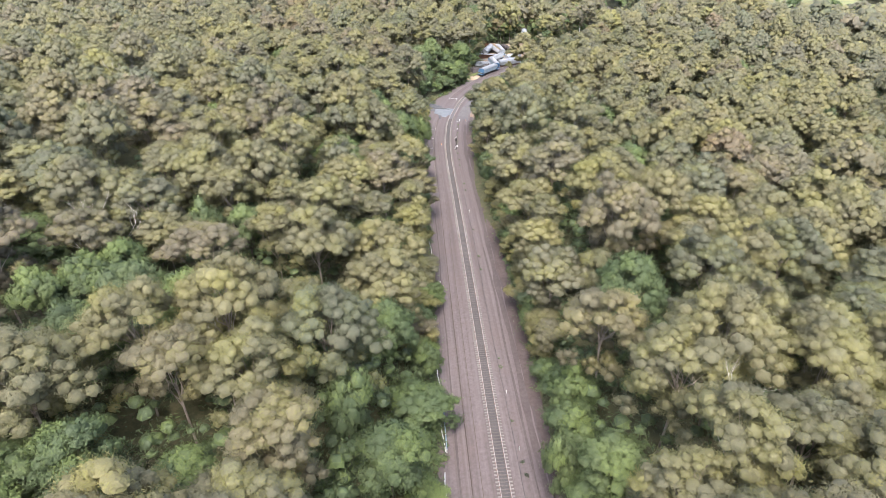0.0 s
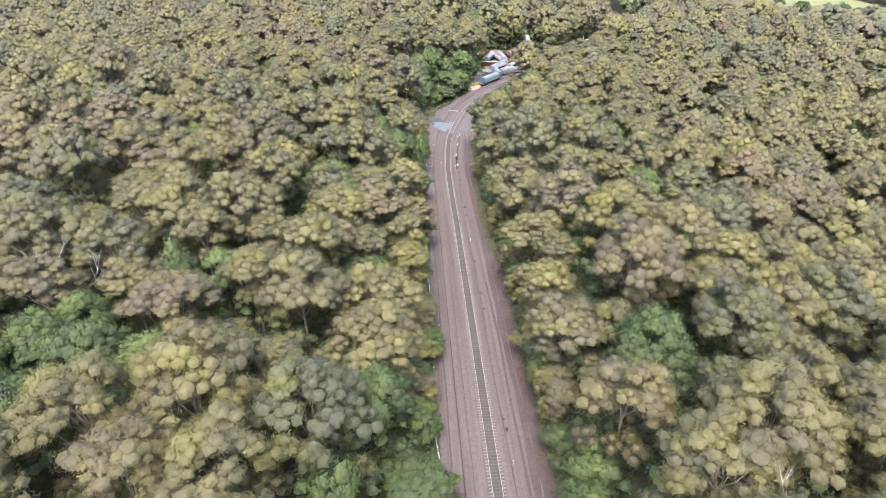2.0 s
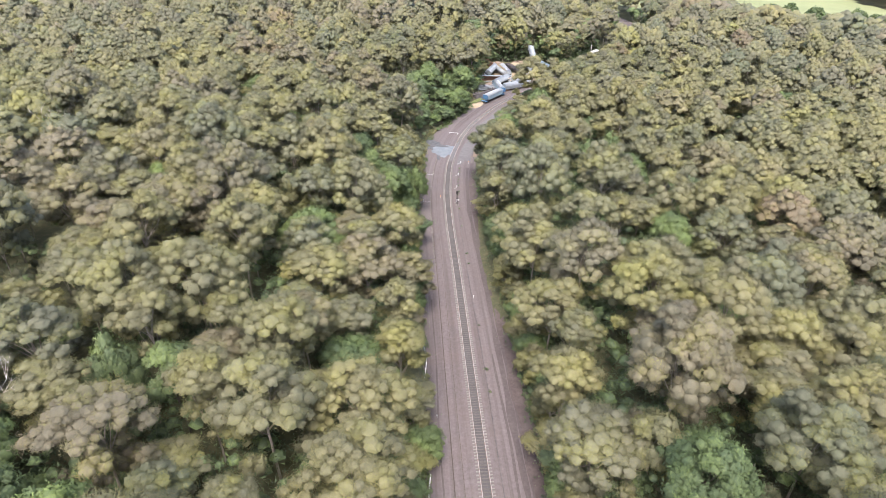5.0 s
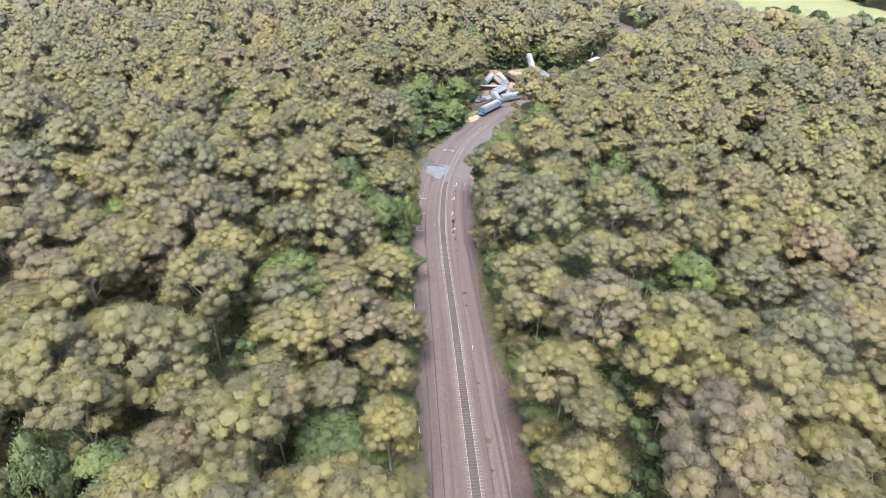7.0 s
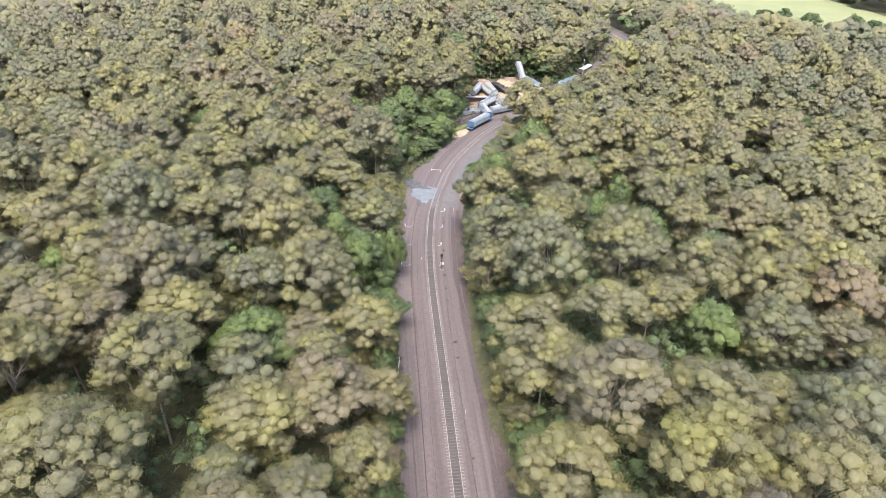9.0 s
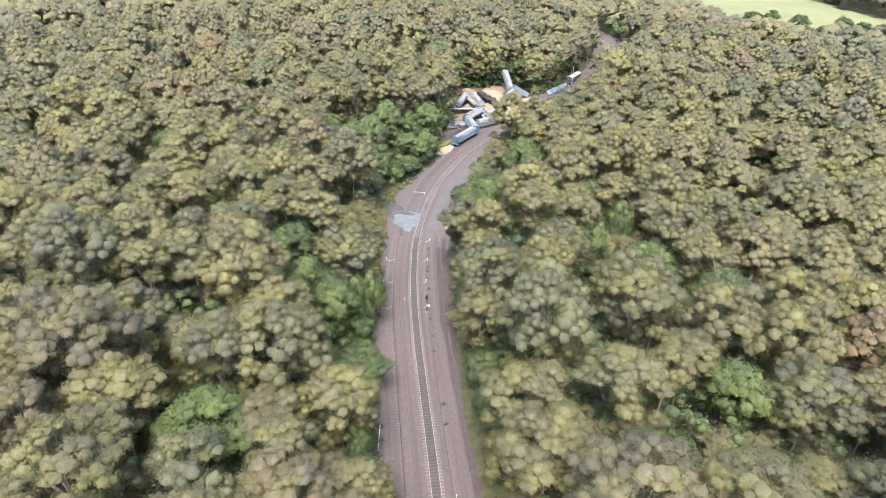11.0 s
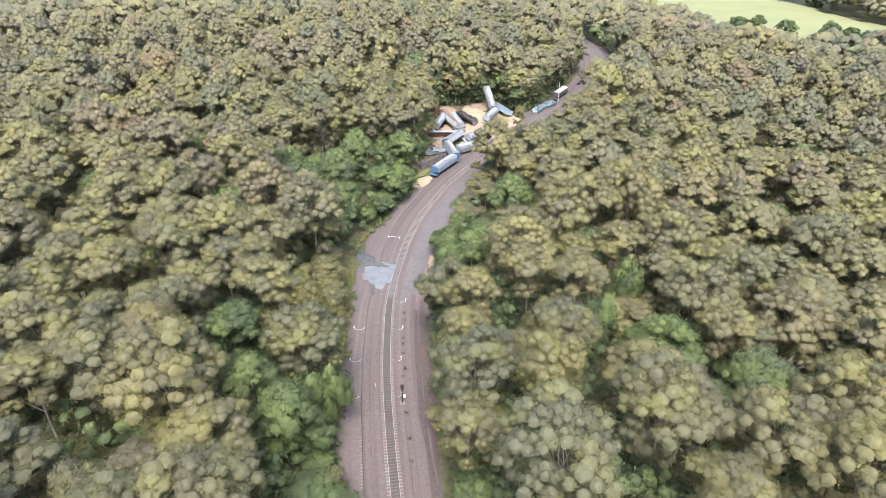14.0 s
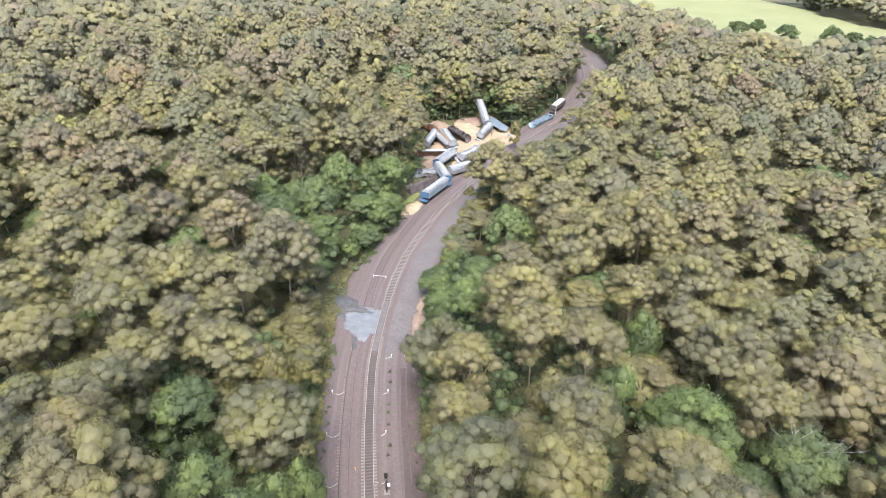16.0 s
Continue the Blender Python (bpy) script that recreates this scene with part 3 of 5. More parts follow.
# trees that stand out: x, y, crown radius
BROAD = ((52.6, 197.5, 7.4), (41.2, 203.7, 3.4), (74.5, 236.2, 3.2), (-19.5, 189.9, 3.6), (-11.3, 191.2, 3.2), (-7.3, 193.9, 3.2), (0.7, 287.9, 7.0), (-10.9, 280.9, 6.2), (-19.7, 271.2, 5.8),
         (-5.7, 297.8, 6.2), (-14.5, 259.5, 5.0), (8.9, 300.9, 5.0), (20.0, 240.1, 4.8), (18.3, 252.0, 4.1), (37.0, 263.7, 6.3), (28.0, 252.4, 4.7), (22.4, 232.3, 4.1), (54.1, 220.3, 3.2), (-13.2, 185.1, 4.7),
         (52.4, 157.8, 5.1), (-46.2, 102.4, 3.2), (-37.5, 102.5, 3.9), (-50.2, 79.9, 5.4), (-40.9, 78.7, 4.1), (-52.3, 68.3, 4.9), (-61.9, 75.7, 3.5), (-42.0, 46.9, 4.8), (-9.0, 79.3, 4.5), (-6.6, 52.9, 4.9), (-12.9, 61.4, 3.2))
OLIVE = ((39.0, 209.3, 5.4), (30.5, 212.9, 5.1), (18.0, 206.7, 4.4), (16.0, 199.0, 4.1), (-42.1, 233.6, 7.6), (-45.5, 212.4, 5.8), (48.5, 233.1, 5.1), (93.3, 241.5, 7.5), (44.0, 241.6, 6.5), (-33.6, 249.1, 6.9), (19.3, 125.0, 7.2),
         (-7.8, 127.3, 3.9), (19.0, 145.1, 7.5), (-10.1, 158.0, 6.7), (-37.9, 136.9, 6.3), (-54.0, 134.7, 6.5), (-25.4, 59.5, 6.8), (30.6, 59.7, 6.5), (33.8, 47.6, 6.2), (-22.8, 95.9, 7.6), (78.4, 112.5, 8.4), (32.3, 86.1, 6.5), (55.8, 66.6, 7.2), (57.0, 346.0, 3.2))
TAN = ((79.1, 202.3, 8.3), (83.5, 256.5, 8.2), (-33.5, 194.0, 4.2), (-34.0, 58.4, 4.9), (24.7, 72.3, 6.3), (-19.3, 48.9, 5.7), (22.5, 53.3, 4.8), (-95.5, 141.2, 8.6))
YELLOW = ((66.1, 190.2, 6.0), (26.1, 180.6, 5.1), (-12.2, 211.3, 3.2), (33.5, 120.0, 7.0), (-6.4, 115.7, 4.2), (15.8, 56.4, 3.8), (-10.6, 229.6, 3.2), (-14.2, 225.6, 3.4), (-9.8, 221.0, 2.8), (-11.9, 234.4, 2.8), (-16.4, 231.2, 3.2))
LOW = ((20, 252, 9, 20, 8), (27, 276, 9, 16, 9), (62, 333, 12, 16, 10), (49, 322, 8, 15, 6), (74, 349, 10, 13, 6), (-6, 266, 9, 14, 10), (6, 287, 9, 10, 11))
sites = []
for j, y in enumerate(np.arange(-74.2, 800, 6.3)):
    for x in np.arange(-430, 720, 7.2) + (j % 2) * 3.6:
        sites.append((x, y))
sites = np.array(sites)
sites += rng.uniform(-2.3, 2.3, sites.shape)
su = across(sites[:, 0], sites[:, 1])
edge = np.where(su < 0, 10.2 + 6.5 * np.exp(-(((sites[:, 1] - 252) / 15) ** 2)), 10.6 + 0.9 * smooth(225, 250, sites[:, 1]))
edge += np.where(su > 0, 2.4 * np.exp(-(((sites[:, 1] - 224) / 20) ** 2)), 0)
edge += np.where(su > 0, 1.6 * np.exp(-(((sites[:, 1] - 275) / 30) ** 2)), 0)
ok = (np.abs(su) > edge) & ~inside(sites[:, 0], sites[:, 1], CLEARING) & ~inside(sites[:, 0], sites[:, 1], FIELD)
ok &= np.abs(sites[:, 0] - 4) < 26 + 0.80 * (0.87 * np.maximum(sites[:, 1], 45) + 42) + 190 * (sites[:, 1] > 500) * (sites[:, 0] > 0)
sites, su = sites[ok], su[ok]
mass = rng.uniform(0, 1, len(sites))
big = np.where(mass > 0.42, rng.uniform(5.8, 8.4, len(sites)), rng.uniform(3.4, 5.6, len(sites)))
# the trees that stand out come first; neighbours that large crowns would swallow are left out
marked = np.array(BROAD + OLIVE + TAN + YELLOW)
first = len(marked)
sites, big = np.concatenate([marked[:, :2], sites]), np.concatenate([marked[:, 2], big])
su = across(sites[:, 0], sites[:, 1])
mark = np.full(len(sites), -1.0)
mark[:len(BROAD)] = 2.0
mark[len(BROAD):first] = np.concatenate([rng.uniform(0.25, 0.55, len(OLIVE)), np.full(len(TAN), 0.8), np.full(len(YELLOW), 0.92)])
keep = np.ones(len(sites), bool)
cell = {}
for i in np.argsort(-big - 100 * (mark >= 0)):
    cx, cy = int(sites[i, 0] // 10), int(sites[i, 1] // 10)
    for ax in (cx - 1, cx, cx + 1):
        for ay in (cy - 1, cy, cy + 1):
            for q in cell.get((ax, ay), ()):
                if (sites[i, 0] - sites[q, 0]) ** 2 + (sites[i, 1] - sites[q, 1]) ** 2 < ((0.70 if mark[q] == 2 else 0.61 if sites[i, 1] < 320 else 0.67) * (big[i] + big[q])) ** 2:
                    keep[i] = keep[i] and mark[i] >= 0
    if keep[i]:
        cell.setdefault((cx, cy), []).append(i)
sites, su, big, mark = sites[keep], su[keep], big[keep], mark[keep]
# young trees and thickets that wall in the line
ey = np.arange(-60, 520, 2.3)
eo = np.where(np.arange(len(ey)) % 2 == 0, -1, 1) * (10.4 + rng.uniform(0, 2.4, len(ey)))
eo -= np.where(eo < 0, 1.8 * smooth(192, 204, ey) * (1 - smooth(236, 246, ey)), 0)
eo += np.where(eo > 0, 2.2 * np.exp(-(((ey - 224) / 20) ** 2)), 0)
eo += np.where(eo > 0, 1.6 * np.exp(-(((ey - 272) / 30) ** 2)), -6.8 * np.exp(-(((ey - 252) / 15) ** 2)))
ep = np.array([beside(float(a_), float(b_))[:2] for a_, b_ in zip(ey, eo)])
fine = ~((eo < 0) & (ey > 58) & (ey < 80)) & ~inside(ep[:, 0], ep[:, 1], CLEARING) & ~((eo < 0) & (ey > 292) & (ey < 420)) & ~((ey > 340) & (ey < 385))
ep, eo = ep[fine], eo[fine]
ring = []
for (ax, ay), (bx, by) in zip(CLEARING, CLEARING[1:] + CLEARING[:1]):
    ln = math.hypot(bx - ax, by - ay)
    for q in np.arange(0, ln, 0.8):
        t = q / ln
        d_ = rng.uniform(0.8, 13.0)
        ring.append((ax + (bx - ax) * t - (by - ay) / ln * d_, ay + (by - ay) * t + (bx - ax) / ln * d_))
ring = np.array(ring)
ru = across(ring[:, 0], ring[:, 1])
fine = (np.abs(ru) > 11.5) & ~inside(ring[:, 0], ring[:, 1], CLEARING) & (ru < 0)
ep, eo = np.concatenate([ep, ring[fine]]), np.concatenate([eo, ru[fine]])
young = np.concatenate([np.zeros(len(sites), bool), np.ones(len(ep), bool)])
sites, su, big = np.concatenate([sites, ep]), np.concatenate([su, eo]), np.concatenate([big, rng.uniform(2.2, 3.6, len(ep))])
mark = np.concatenate([mark, np.full(len(ep), -1.0)])
green = mark == 2.0
for gx_, gy_, rx, ry in GREEN:
    green |= ((sites[:, 0] - gx_) / rx) ** 2 + ((sites[:, 1] - gy_) / ry) ** 2 < 1
green |= rng.uniform(0, 1, len(sites)) < np.where(young, 0.6, 0.05)
high = np.where(green, rng.uniform(10.5, 16, len(sites)), rng.uniform(15, 21.5, len(sites)) + (big - 5) * 1.3)
high = np.where(mark >= 0, np.where(green, 16.5, 22.0), high)
for bx, by, br in BROAD:
    ahead = (np.abs(sites[:, 0] - bx) < br + 1.5) & (sites[:, 1] < by - 1) & (sites[:, 1] > by - 6 - 1.6 * br) & (mark < 0)
    high = np.where(ahead, np.minimum(high, rng.uniform(9, 13, len(sites))), high)
high = np.where((np.abs(su) < 15) & (sites[:, 1] < 230), high * 0.86, high)
high = np.where(young, rng.uniform(4.5, 11, len(sites)) + 3.5 * (sites[:, 1] > 330), high)
for lx, ly, rx, ry, cap in LOW:
    near_low = ((sites[:, 0] - lx) / rx) ** 2 + ((sites[:, 1] - ly) / ry) ** 2 < 1
    high = np.where(near_low, np.minimum(high, cap + rng.uniform(-1.5, 1.5, len(sites))), high)
    big = np.where(near_low, np.minimum(big, 4.6), big)
# regrowth that falls away towards the wreck on the outside of the bend
fall = 18.0 - 0.31 * (sites[:, 1] - 300) - 0.6 * np.maximum(0, 40 + 0.19 * (sites[:, 1] - 300) - sites[:, 0])
fall += 0.7 * np.maximum(0, sites[:, 0] - 55 - 0.2 * (sites[:, 1] - 300))
bend = (su > 0) & (sites[:, 1] > 300) & (sites[:, 1] < 372) & (sites[:, 0] < 90)
high = np.where(bend, np.minimum(high, np.maximum(fall, 3.2)), high)
big = np.where(bend, np.minimum(big, 1.6 + 0.3 * high), big)
alone = np.hypot(sites[:, 0] - 57, sites[:, 1] - 346) < 0.5
high, big = np.where(alone, 11.5, high), np.where(alone, 3.2, big)
high = np.where((mark > 0.9) & (mark < 1) & (np.abs(sites[:, 0] + 13) < 5) & (np.abs(sites[:, 1] - 228) < 8), 8.5, high)
big = np.clip(big, 0, np.maximum(2.0, np.abs(su) - 6.6))
behind = young & (su < 0) & (sites[:, 1] > 350) & (sites[:, 1] < 430) & (rng.uniform(0, 1, len(sites)) < 0.4)
high, big, green = np.where(behind, rng.uniform(13, 19, len(sites)), high), np.where(behind, rng.uniform(3.8, 5.4, len(sites)), big), green & ~(behind & (rng.uniform(0, 1, len(sites)) < 0.6))
ground_z = land(sites[:, 0], sites[:, 1])
near_y = np.clip(sites[:, 1] - 75, 0, 180)
dist = np.hypot(sites[:, 0] - 3, sites[:, 1] - near_y) + 160 * (sites[:, 1] < 24)
turn = rng.uniform(0, 6.28, len(sites))
tint_of = np.where((mark >= 0) & (mark <= 1), mark, rng.uniform(0, 1, len(sites)))
tint_of = np.where(mark < 0, np.clip(0.75 * tint_of + 0.5 * np.array([noise.noise((x * 0.018, y * 0.018, 3)) for x, y in sites]) + 0.12, 0, 1), tint_of)

gum_sizes = (2.9, 4.2, 4.8, 5.2, 5.6, 6.4, 7.0, 7.6, 8.2)
gums = [tree_kind("gum_tree", "gum", s, 21.0 if s > 3 else 9.0, m_gum, m_bark, 165, 0.155) for s in gum_sizes]
rains = [tree_kind("broadleaf_tree", "rain", s, 14.0 if s > 3 else 8.0, m_rain, m_bark_dark, 150, 0.18) for s in (2.8, 4.0, 4.8, 5.6, 6.8)]
order = np.argsort(dist - 15 * (np.abs(su) < 26) - 60 * ((np.abs(su) < 48) & (sites[:, 1] > 280) & (sites[:, 1] < 425)))
single, n_gum, n_rain = set(), 0, 0
for i in order:
    if green[i] and n_rain < 185:
        kinds, n_rain, top = rains, n_rain + 1, 14.0
    elif not green[i] and n_gum < 360:
        kinds, n_gum, top = gums, n_gum + 1, 21.0
    else:
        continue
    single.add(int(i))
    sizes = (2.8, 4.0, 4.8, 5.6, 6.8) if green[i] else gum_sizes
    best = sorted(range(len(sizes)), key=lambda q: abs(sizes[q] - big[i]) + rng.uniform(0, 0.5))[0]
    s = float(big[i] / sizes[best])
    top = (8.0 if green[i] else 9.0) if sizes[best] < 3 else top
    ob = copy_thing(kinds[best], Matrix.Identity(4))
    ob.matrix_basis = Matrix.LocRotScale((*sites[i], ground_z[i]), Euler((0, 0, turn[i])), (s, s, float(high[i]) / top))
    for ch in ob.children:
        ch.color = (float(tint_of[i]),) * 3 + (1.0,)
    if young[i]:
        tagged(ob, "young green tree in the thicket beside the railway", "tree", "thicket along the line")
    elif green[i]:
        tagged(ob, "lush green broadleaf tree with a dense rounded crown", "tree", "trees of the forest")
    elif big[i] > 6:
        tagged(ob, "large gum tree with a wide olive-green tufted crown", "tree", "trees of the forest")
    else:
        tagged(ob, "slender gum tree with a tufted olive-green crown", "tree", "trees of the forest")
for t in (*gums, *rains):
    for o in (*t.children, t):
        bpy.data.objects.remove(o)


def wood_crowns(kind, sizes, top, leaf, per, share_of, count, size):
    """Crown meshes for the trees of the woods, which share them."""
    out = []
    for b in sizes:
        _, cs, rs, own = crown_plan(kind, b, top, per, share_of)
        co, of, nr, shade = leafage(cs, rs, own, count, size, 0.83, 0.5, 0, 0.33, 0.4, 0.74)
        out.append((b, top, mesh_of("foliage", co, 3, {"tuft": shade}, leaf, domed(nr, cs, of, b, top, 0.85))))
    return out


def woods(name, idx, per, share_of, count, size, label):
    """The trees of a stretch that nobody could count: crowns on shared meshes, and one mesh of stems."""
    kinds = {False: wood_crowns("gum", (4.2, 5.4, 6.2, 7.0, 8.0), 20.0, m_gum, per, share_of, count, size), True: wood_crowns("rain", (2.8, 4.4, 6.0), 13.0, m_rain, per, share_of, count, size)}
    own = holder(name, label)
    for i in idx:
        b, top, me = min(kinds[bool(green[i])], key=lambda q: abs(q[0] - big[i]) + rng.uniform(0, 0.9))
        k_ = float(big[i]) / b
        ob = share("foliage", me, own, Matrix.LocRotScale((*sites[i], ground_z[i]), Euler((0, 0, turn[i])), (k_, k_, float(high[i]) / top)))
        ob.color = (float(tint_of[i]),) * 3 + (1.0,)
    co = []
    for i in idx:
        b = np.array([*sites[i], ground_z[i] - 1])
        for q in range(3):
            tip = b + np.array([*(rng.normal(0, big[i] * 0.3, 2) if q else (0, 0)), high[i] * (0.74 if q else 0.62)])
            mid = b + np.array([0, 0, high[i] * 0.45])
            lo, r0 = (mid, 0.12) if q else (b, 0.22)
            for an in (0, 2.09, 4.19):
                w = np.array([math.cos(an), math.sin(an), 0])
                v = np.array([math.cos(an + 2.09), math.sin(an + 2.09), 0])
                co.append(np.array([lo + w * r0, lo + v * r0, tip]))
    share("stems", mesh_of("stems", np.concatenate(co), 3, {}, m_bark), own, Matrix.Identity(4))


def far_woods(name, idx, per, share_of, count, size, label):
    """The farthest trees, as one mesh of foliage for each kind of leaf."""
    for rainy, leaf, sub in ((False, m_gum_wood, "foliage"), (True, m_rain_wood, "broad_foliage")):
        co, tint, shade, nr = [], [], [], []
        for i in idx:
            if green[i] != rainy:
                continue
            _, cs, rs, own = crown_plan("rain" if rainy else "gum", big[i], high[i], per, share_of)
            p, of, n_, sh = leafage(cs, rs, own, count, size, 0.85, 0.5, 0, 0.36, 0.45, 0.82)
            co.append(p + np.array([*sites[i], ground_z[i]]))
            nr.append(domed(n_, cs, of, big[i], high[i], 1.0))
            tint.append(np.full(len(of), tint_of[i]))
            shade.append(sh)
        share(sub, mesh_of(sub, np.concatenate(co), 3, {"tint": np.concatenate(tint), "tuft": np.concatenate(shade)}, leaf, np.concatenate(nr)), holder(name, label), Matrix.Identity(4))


holders = {}


def holder(name, label):
    if name not in holders:
        holders[name] = empty(name, label=label, category="forest", kind="stuff")
    return holders[name]


rest = np.array([i for i in range(len(sites)) if i not in single])
rd = dist[rest]

woods("near_woods", rest[rd < 190], 6, 1.0, 66, 0.20, "gum forest canopy of tufted olive crowns")
woods("middle_woods", rest[(rd >= 190) & (rd < 330)], 4, 0.9, 26, 0.30, "gum forest canopy of olive and brown-green crowns")
far_woods("far_woods", rest[rd >= 330], 2, 0.55, 7, 0.55, "distant gum forest canopy in hazy olive green")

# low scrub under the trees
m = 8500
ux, uy = rng.uniform(-120, 130, m), rng.uniform(25, 400, m)
ux[: m // 2] = 5 + rng.normal(0, 34, m // 2)
uy[: m // 2] = rng.uniform(25, 235, m // 2)
uu = across(ux, uy)
bl = np.repeat(np.array(BROAD), 16, axis=0)
ban, bra = rng.uniform(0, 6.3, len(bl)), rng.uniform(0.9, 1.9, len(bl)) * bl[:, 2]
ux, uy = np.concatenate([ux, bl[:, 0] + bra * np.cos(ban)]), np.concatenate([uy, bl[:, 1] + bra * np.sin(ban)])
rim = []
for (ax, ay), (bx, by) in zip(CLEARING[:13], CLEARING[1:14]):
    for q in np.arange(0, 1, 0.22 / math.hypot(bx - ax, by - ay)):
        d_ = rng.uniform(0.5, 10)
        rim.append((ax + (bx - ax) * q - (by - ay) / math.hypot(bx - ax, by - ay) * d_, ay + (by - ay) * q + (bx - ax) / math.hypot(bx - ax, by - ay) * d_))
rim = np.array(rim)
ux, uy = np.concatenate([ux, rim[:, 0]]), np.concatenate([uy, rim[:, 1]])
uu = across(ux, uy)
good = (np.abs(uu) > 9.2 + 1.0 * (uy > 225)) & ~inside(ux, uy, CLEARING) & (np.abs(ux) < 30 + 0.7 * uy)
ux, uy, uu = ux[good], uy[good], uu[good]
uz = land(ux, uy) + rng.uniform(0.5, 9.0, len(ux)) * smooth(9, 17, np.abs(uu))
low_ring = (uy > 300) & (uy < 425) & (np.abs(uu) < 60)
uz = np.where(low_ring & (rng.uniform(0, 1, len(ux)) < 0.6), land(ux, uy) + rng.uniform(0.4, 3.5, len(ux)), uz)
uz = np.where((uu > 0) & (uy > 300) & (uy < 372), land(ux, uy) + 0.6, uz)
ur = rng.uniform(1.2, 2.8, len(ux))
p1, o1, n1 = tufts(np.stack([ux, uy, uz], 1), ur, 40, 0.29, 0.8, ragged=0.6)
p2, o2, n2 = cores(np.stack([ux, uy, uz], 1), ur, 0.8, 0.52, 0, 0.1)
co, of, nr = np.concatenate([p1, p2]), np.concatenate([o1, o2]), np.concatenate([n1, n2])
scrub = new("scrub", mesh_of("scrub", co, 3, {"tint": rng.uniform(0.0, 0.75, len(ux))[of], "tuft": rng.uniform(0, 0.6, len(of))}, m_rain_wood, nr))
tagged(scrub, "dark green scrub under the gum trees", "undergrowth", kind="stuff")

# bleached dead trees
dead = [dead_tree(h, s) for h, s in ((17, 3), (14, 8), (19, 12))]
for n_, (x, y) in enumerate(((-96, 180), (-92, 184), (-101, 186), (177, 300), (61, 231), (66, 233), (69, 193), (70, 84), (36, 52), (-31, 66), (60, 108), (-60, 92))):
    d = copy_thing(dead[n_ % 3], Matrix.Translation((x, y, float(land(x, y)) + 0.5)) @ Matrix.Rotation(n_ * 1.7, 4, "Z"))
    tagged(d, "bleached leafless dead gum among green trees", "dead tree", "dead trees")
for t in dead:
    for o in (*t.children, t):
        bpy.data.objects.remove(o)


# ---- sleepers, nearest first as parts ----
sleeper = sleeper_mesh("sleeper", m_sleeper)
y, count = 56.0, 0
while y < 238:
    x0, y0, yaw = beside(y, 0)
    share("sleeper", sleeper, main_track, pose(x0, y0, 0.13, 0, 0, math.degrees(yaw) + random.uniform(-0.6, 0.6)))
    y += GAP


def far_sleepers(name, ranges, off, base, material, gap, parent, label, keep=1.0):
    co = []
    for ya, yb in ranges:
        for y in np.arange(ya, yb, gap):
            if random.random() > keep:
                continue
            x0, y0, yaw = beside(y, off(y))
            ca, sa = math.cos(yaw), math.sin(yaw)
            hx, hy = 1.25, 0.125
            c4 = [(x0 + ca * p * hx - sa * q * hy, y0 + sa * p * hx + ca * q * hy) for p, q in ((-1, -1), (1, -1), (1, 1), (-1, 1))]
            top = [(*p, base + 0.2) for p in c4]
            low = [(*p, base - 0.1) for p in c4]
            co.append(np.array(top))
            for i in range(4):
                co.append(np.array([low[i], low[(i + 1) % 4], top[(i + 1) % 4], top[i]]))
    ob = new(name, mesh_of(name, np.concatenate(co), 4, {}, material))
    ob.parent = parent
    tagged(ob, label, kind="stuff")


far_sleepers("sleeper_run", ((-90, 56), (249, 592)), lambda y: 0, 0.13, m_sleeper, GAP, main_track, "pale concrete sleepers")
far_sleepers("sleeper_run", ((330, 592),), old_off, -0.08, m_old_sleeper, GAP, old_track, "buried dirty sleepers", 0.6)
far_sleepers("sleeper_run", ((165, 236),), old_off, -0.11, m_old_sleeper, GAP, old_track, "half-buried dirty sleepers", 0.9)


# ---- crossing, spoil and spills ----
def mound(name, cx, cy, rx, ry, height, material, base=0.05, turn_=0.0, seed=0, rough=0.35, rings=10, segs=44, label="", category=""):
    """A spread heap with a ragged edge."""
    bm = bmesh.new()
    rows = []
    for i in range(rings + 1):
        t = i / rings
        row = []
        for j in range(segs):
            an = 2 * math.pi * j / segs
            w = 1 + rough * noise.noise((math.cos(an) * 1.6 + seed, math.sin(an) * 1.6, 0)) + 0.5 * rough * noise.noise((math.cos(an) * 5, math.sin(an) * 5 + seed, 3))
            lx, ly = rx * t * w * math.cos(an), ry * t * w * math.sin(an)
            x = cx + lx * math.cos(turn_) - ly * math.sin(turn_)
            y = cy + lx * math.sin(turn_) + ly * math.cos(turn_)
            h = height * (1 - t * t) * (1 + 0.6 * noise.noise((x * 0.25, y * 0.25, seed))) + 0.06 * noise.noise((x, y, seed))
            row.append(bm.verts.new((x, y, base + max(h, 0) * (t < 1) - 0.12 * (t == 1))))
        rows.append(row)
    for ra, rb in zip(rows, rows[1:]):
        for j in range(segs):
            f = bm.faces.new((ra[j], ra[(j + 1) % segs], rb[(j + 1) % segs], rb[j]))
            f.smooth = True
    bmesh.ops.remove_doubles(bm, verts=bm.verts, dist=0.001)
    bmesh.ops.recalc_face_normals(bm, faces=bm.faces)
    return tagged(part(name, bm, material), label, category)


